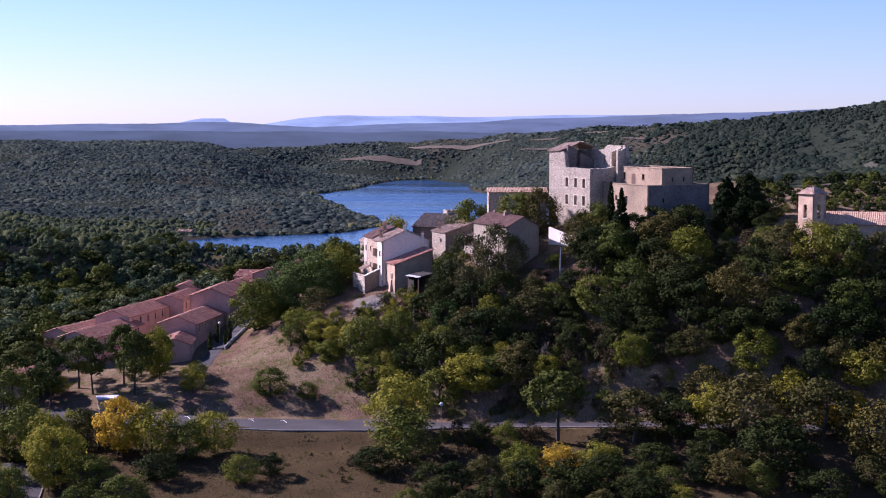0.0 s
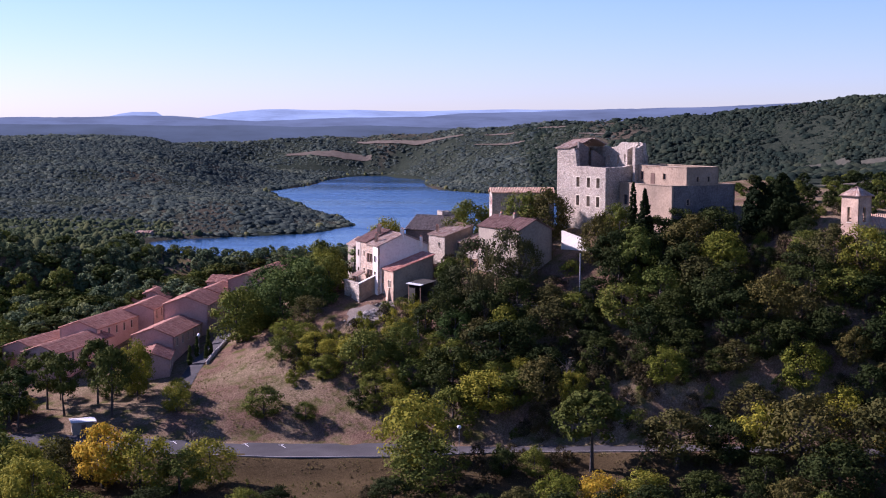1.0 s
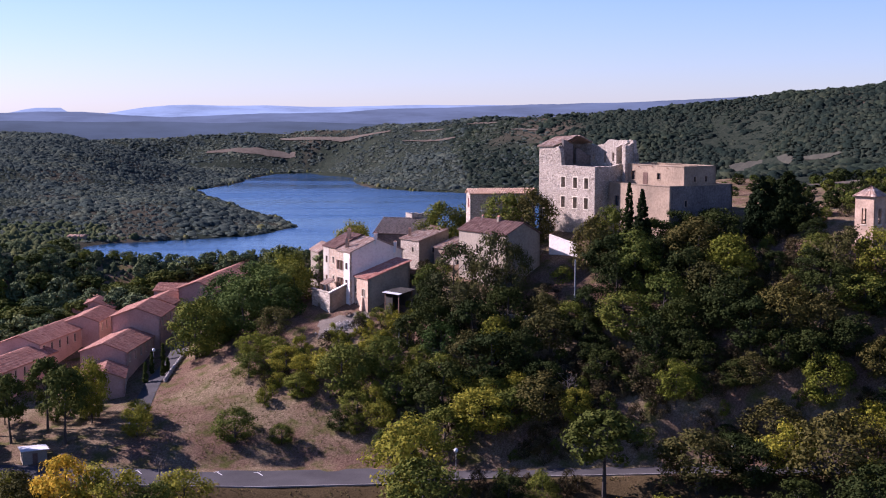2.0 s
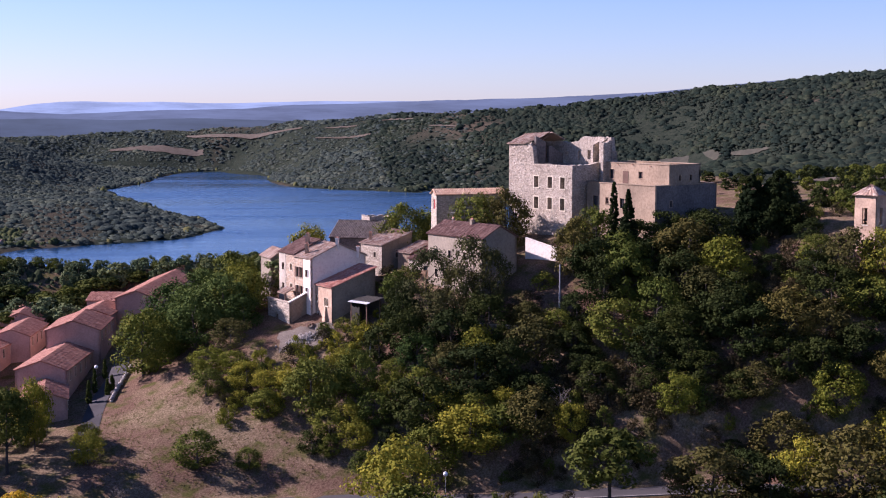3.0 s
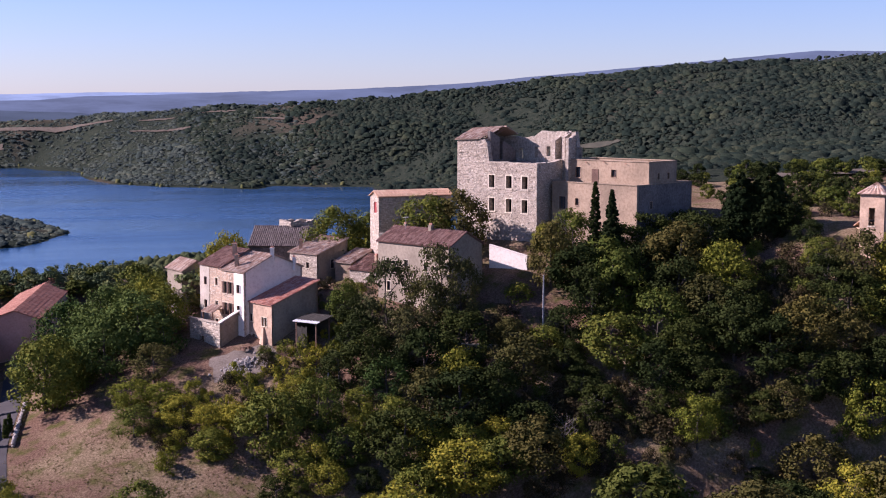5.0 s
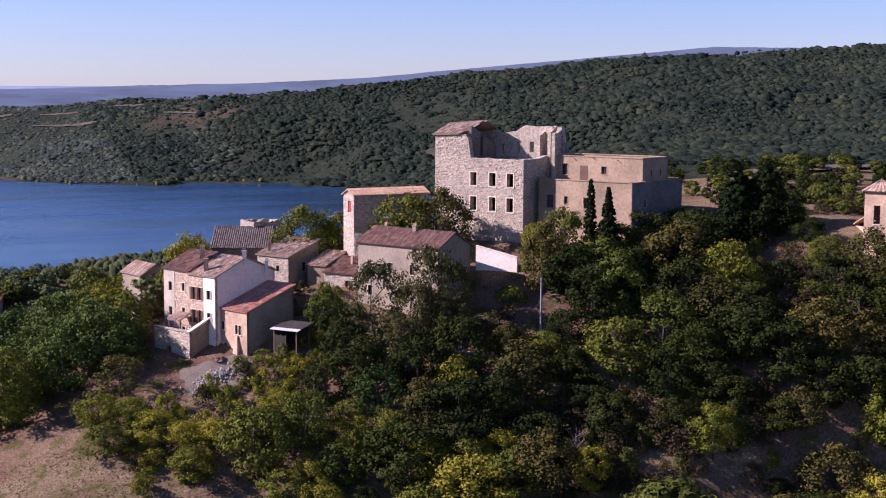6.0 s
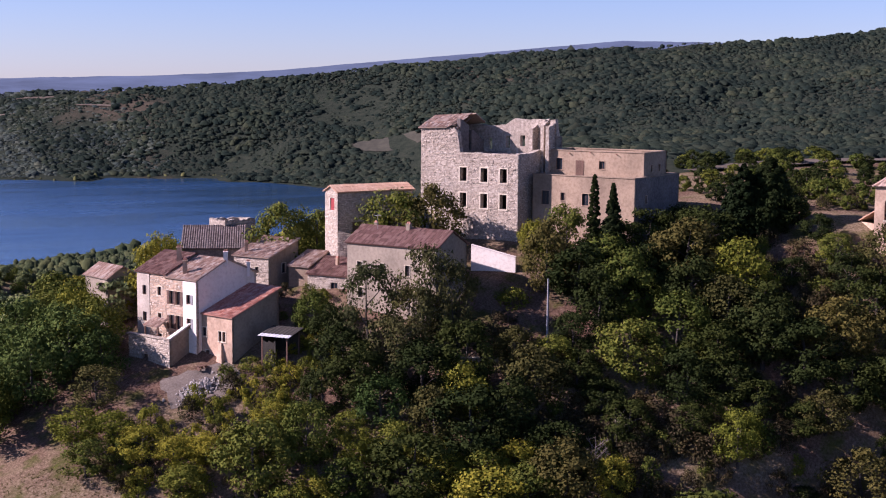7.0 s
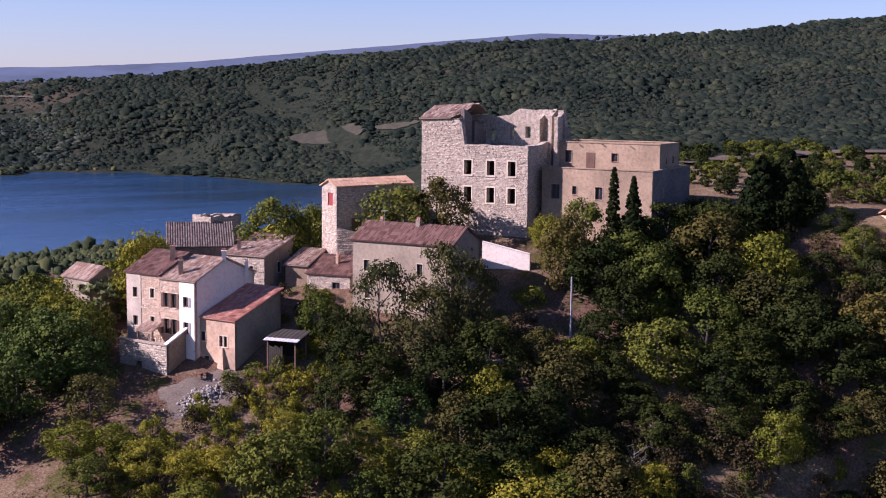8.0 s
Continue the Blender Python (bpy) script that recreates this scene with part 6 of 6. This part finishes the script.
utility_pole(30.2, 339.7, land(30.2, 339.7), -2.4, 0.2)
utility_pole(-6.6, 350.0, land(-6.6, 350.0), -18.2, 0.16)

# white retaining wall beside the grey house, stepping down with the path
wall_root = thing("garden_wall", (0, 0, 0), "white rendered garden wall with a sloping top", "wall")
wmx = frame_of((28.3, 361.0, -6.0), (0.66, -0.75))
part("body", wall_mesh(8.0, 5.0, 0.5, [], lambda x: 6.9 - 0.22 * x, 0.8), M["plaster_white"], wall_root).matrix_basis = wmx
for k in range(8):
    bm = bmesh.new()
    q = [bm.verts.new(wmx @ Vector(p)) for p in [(k + 0.01 + dx, dy, 6.903 - 0.22 * (k + dx) + dz) for dz in (0, 0.12) for dx, dy in ((0, -0.08), (0.98, -0.08), (0.98, 0.58), (0, 0.58))]]
    for f in ((0, 3, 2, 1), (4, 5, 6, 7), (0, 1, 5, 4), (1, 2, 6, 5), (2, 3, 7, 6), (3, 0, 4, 7)):
        bm.faces.new([q[i] for i in f])
    part("coping_slab", bm, M["plaster_white"], wall_root)
# low grey wall lower down
low_wall = thing("low_wall", (0, 0, 0), "low pale wall edging the terrace below the house", "wall")
lwm = frame_of((14.5, 346.0, land(14.5, 346.0) - 0.5), (0.86, -0.5))
part("body", wall_mesh(9.0, 1.9, 0.4, []), M["plaster_grey"], low_wall).matrix_basis = lwm
for k in range(9):
    bm = bmesh.new()
    add_box(bm, (k + 0.01, -0.05, 1.903), (k + 0.99, 0.45, 2.02), lwm)
    part("coping_slab", bm, M["trim"], low_wall)


def stone_lump(rnd, r):
    bm = bmesh.new()
    bmesh.ops.create_icosphere(bm, subdivisions=1, radius=r)
    for v in bm.verts:
        v.co *= rnd.uniform(0.7, 1.2)
        v.co.z *= 0.75
    return bm


# rubble heap before the tall houses
rnd = random.Random(12)
heap = thing("rubble_heap", (0, 0, 0), "heap of pale broken stones in the yard", "rubble")
lumps = []
for k in range(6):
    bm = stone_lump(rnd, 1.0)
    me = bpy.data.meshes.new("stone")
    bm.to_mesh(me)
    bm.free()
    me.materials.append(M["rubble"])
    lumps.append(me)
for k in range(230):
    x, y = rnd.gauss(-19.0, 1.9), rnd.gauss(366.0, 0.9)
    s = rnd.uniform(0.12, 0.34)
    hp = 0.9 * math.exp(-((x + 18.5) / 3.0) ** 2 - ((y - 366.0) / 1.6) ** 2) * rnd.uniform(0.3, 1.0)
    ob = new("stone", lumps[k % 6])
    ob.parent = heap
    ob.matrix_basis = pose(x, y, land(x, y) + hp + s * 0.3, rnd.uniform(0, 90), rnd.uniform(0, 90), rnd.uniform(0, 360)) @ Matrix.Diagonal((s, s, s, 1))

# paved yard before the tall houses
yard = []
for i in range(13):
    for j in range(10):
        yard.append((-24.0 + 11.5 * i / 12, 364.5 + 8.0 * j / 9 - 0.25 * i))
yard = [(x + 1.2 * noise.noise((x * 0.4, y * 0.4, 3.0)), y + 1.5 * noise.noise((x * 0.4, y * 0.4, 7.0))) for x, y in yard]
yv = [(x, y, land(x, y) + 0.07) for x, y in yard]
yf = [(i * 10 + j, (i + 1) * 10 + j, (i + 1) * 10 + j + 1, i * 10 + j + 1) for i in range(12) for j in range(9)]
tagged(from_lists("courtyard", yv, yf, M["yard"]), "pale trodden yard before the old houses", "yard", kind="structure")

# garden tables and benches in the yard
for k, (x, y, turn) in enumerate(((-17.2, 370.0, 20), (-14.6, 367.6, 70))):
    t = thing("picnic_table", (x, y, land(x, y) + 0.08), "weathered wooden picnic table in the yard", "table", "tables in the yard", turn=turn)
    for j in range(4):
        part("plank", box((-0.9, -0.4 + 0.21 * j, 0.72), (0.9, -0.22 + 0.21 * j, 0.77)), M["wood_brown"], t)
    for sx in (-0.7, 0.7):
        part("trestle", box((sx - 0.05, -0.36, 0), (sx + 0.05, 0.36, 0.718)), M["wood_brown"], t)
    for sy in (-0.8, 0.62):
        part("bench_board", box((-0.9, sy, 0.4), (0.9, sy + 0.22, 0.45)), M["wood_brown"], t)
        for sx in (-0.7, 0.7):
            part("bench_leg", box((sx - 0.04, sy + 0.06, 0), (sx + 0.04, sy + 0.16, 0.398)), M["wood_brown"], t)

# the lane between the pink houses and its rubble-stone edge
ln, lf_ = [], []
for i in range(19):
    y = 344 + 5.0 * i
    x = float(np.interp(y, [344, 372, 391, 436], [-63.6, -62.5, -59.2, -55.6]))
    for k in (-2.0, 2.0):
        ln.append((x + k, y, land(x + k, y) + 0.1))
    if i:
        a = 2 * (i - 1)
        lf_.append((a, a + 1, a + 3, a + 2))
tagged(from_lists("lane", ln, lf_, M["asphalt"]), "narrow grey lane before the pink houses", "lane", kind="structure")
lane_wall = thing("dry_stone_wall", (0, 0, 0), "low dry stone wall edging the sloping lane", "wall")
for k in range(110):
    y = 371.5 + 20.5 * (k // 2) / 55
    x = float(np.interp(y, [344, 372, 391, 436], [-63.6, -62.5, -59.2, -55.6])) + 3.1
    ob = new("stone", lumps[k % 6])
    ob.parent = lane_wall
    ob.matrix_basis = pose(x + rnd.uniform(-0.15, 0.15), y, land(x, y) + 0.25 + 0.5 * (k % 2), rnd.uniform(-20, 20), 0, rnd.uniform(0, 360)) @ Matrix.Diagonal((0.42, 0.36, 0.34, 1))

# small pale-roofed shed below the pines
hut = thing("garden_shed", (-82.5, 337.0, land(-82.5, 337.0)), "small shed with a pale flat roof", "shed", turn=20)
part("body", box((-2.4, -1.8, -1.0), (2.4, 1.8, 2.5)), M["plaster_grey"], hut)
part("roof", box((-2.8, -2.2, 2.503), (2.8, 2.2, 2.66)), M["sheet"], hut, "pale flat roof")
part("door", box((-0.5, -1.86, -0.2), (0.5, -1.803, 1.95)), M["wood_brown"], hut)

# car park at the foot of the hill, with its kerb
cp = []
for i in range(13):
    for j in range(13):
        cp.append((-122.0 + 38.0 * i / 12 + 0.62 * (1 - j / 12.0) * 14 * (i / 12.0), 252.0 + 44.0 * j / 12))
cv = [(x, y, land(x, y) + 0.12) for x, y in cp]
tagged(from_lists("car_park", cv, [(i * 13 + j, (i + 1) * 13 + j, (i + 1) * 13 + j + 1, i * 13 + j + 1) for i in range(12) for j in range(12)], M["asphalt"]), "dark asphalt car park at the foot of the hill", "car park", kind="structure")
edge = thing("parking_kerb", (0, 0, 0), "pale concrete kerb round the car park", "kerb")
side_line = [Vector(cv[12 * 13 + j]) for j in range(13)]
for a, b in zip(side_line, side_line[1:]):
    for s in (0.0, 0.5):
        p, q = a.lerp(b, s + 0.01), a.lerp(b, s + 0.49)
        d = (q - p)
        kb = part("kerb_stone", box((0, -0.14, -0.1), (d.length, 0.14, 0.16)), M["kerb"], edge)
        kb.matrix_basis = pose(p.x, p.y, p.z, 0, -math.degrees(math.atan2(d.z, math.hypot(d.x, d.y))), math.degrees(math.atan2(d.y, d.x)))

# trodden terraces between the castle and the church
tv = []
for i in range(17):
    u = i / 16
    x, y = 56 + 26 * u, 336 - 10 * u - 3.5 * math.sin(u * 3.14)
    tv += [(x + k * 0.35, y + k, land(x + k * 0.35, y + k) + 0.1) for k in (-1.6, 1.6)]
tagged(from_lists("path", tv, [(2 * i, 2 * i + 2, 2 * i + 3, 2 * i + 1) for i in range(16)], M["yard"]), "pale trodden path across the terraces", "path", kind="structure")
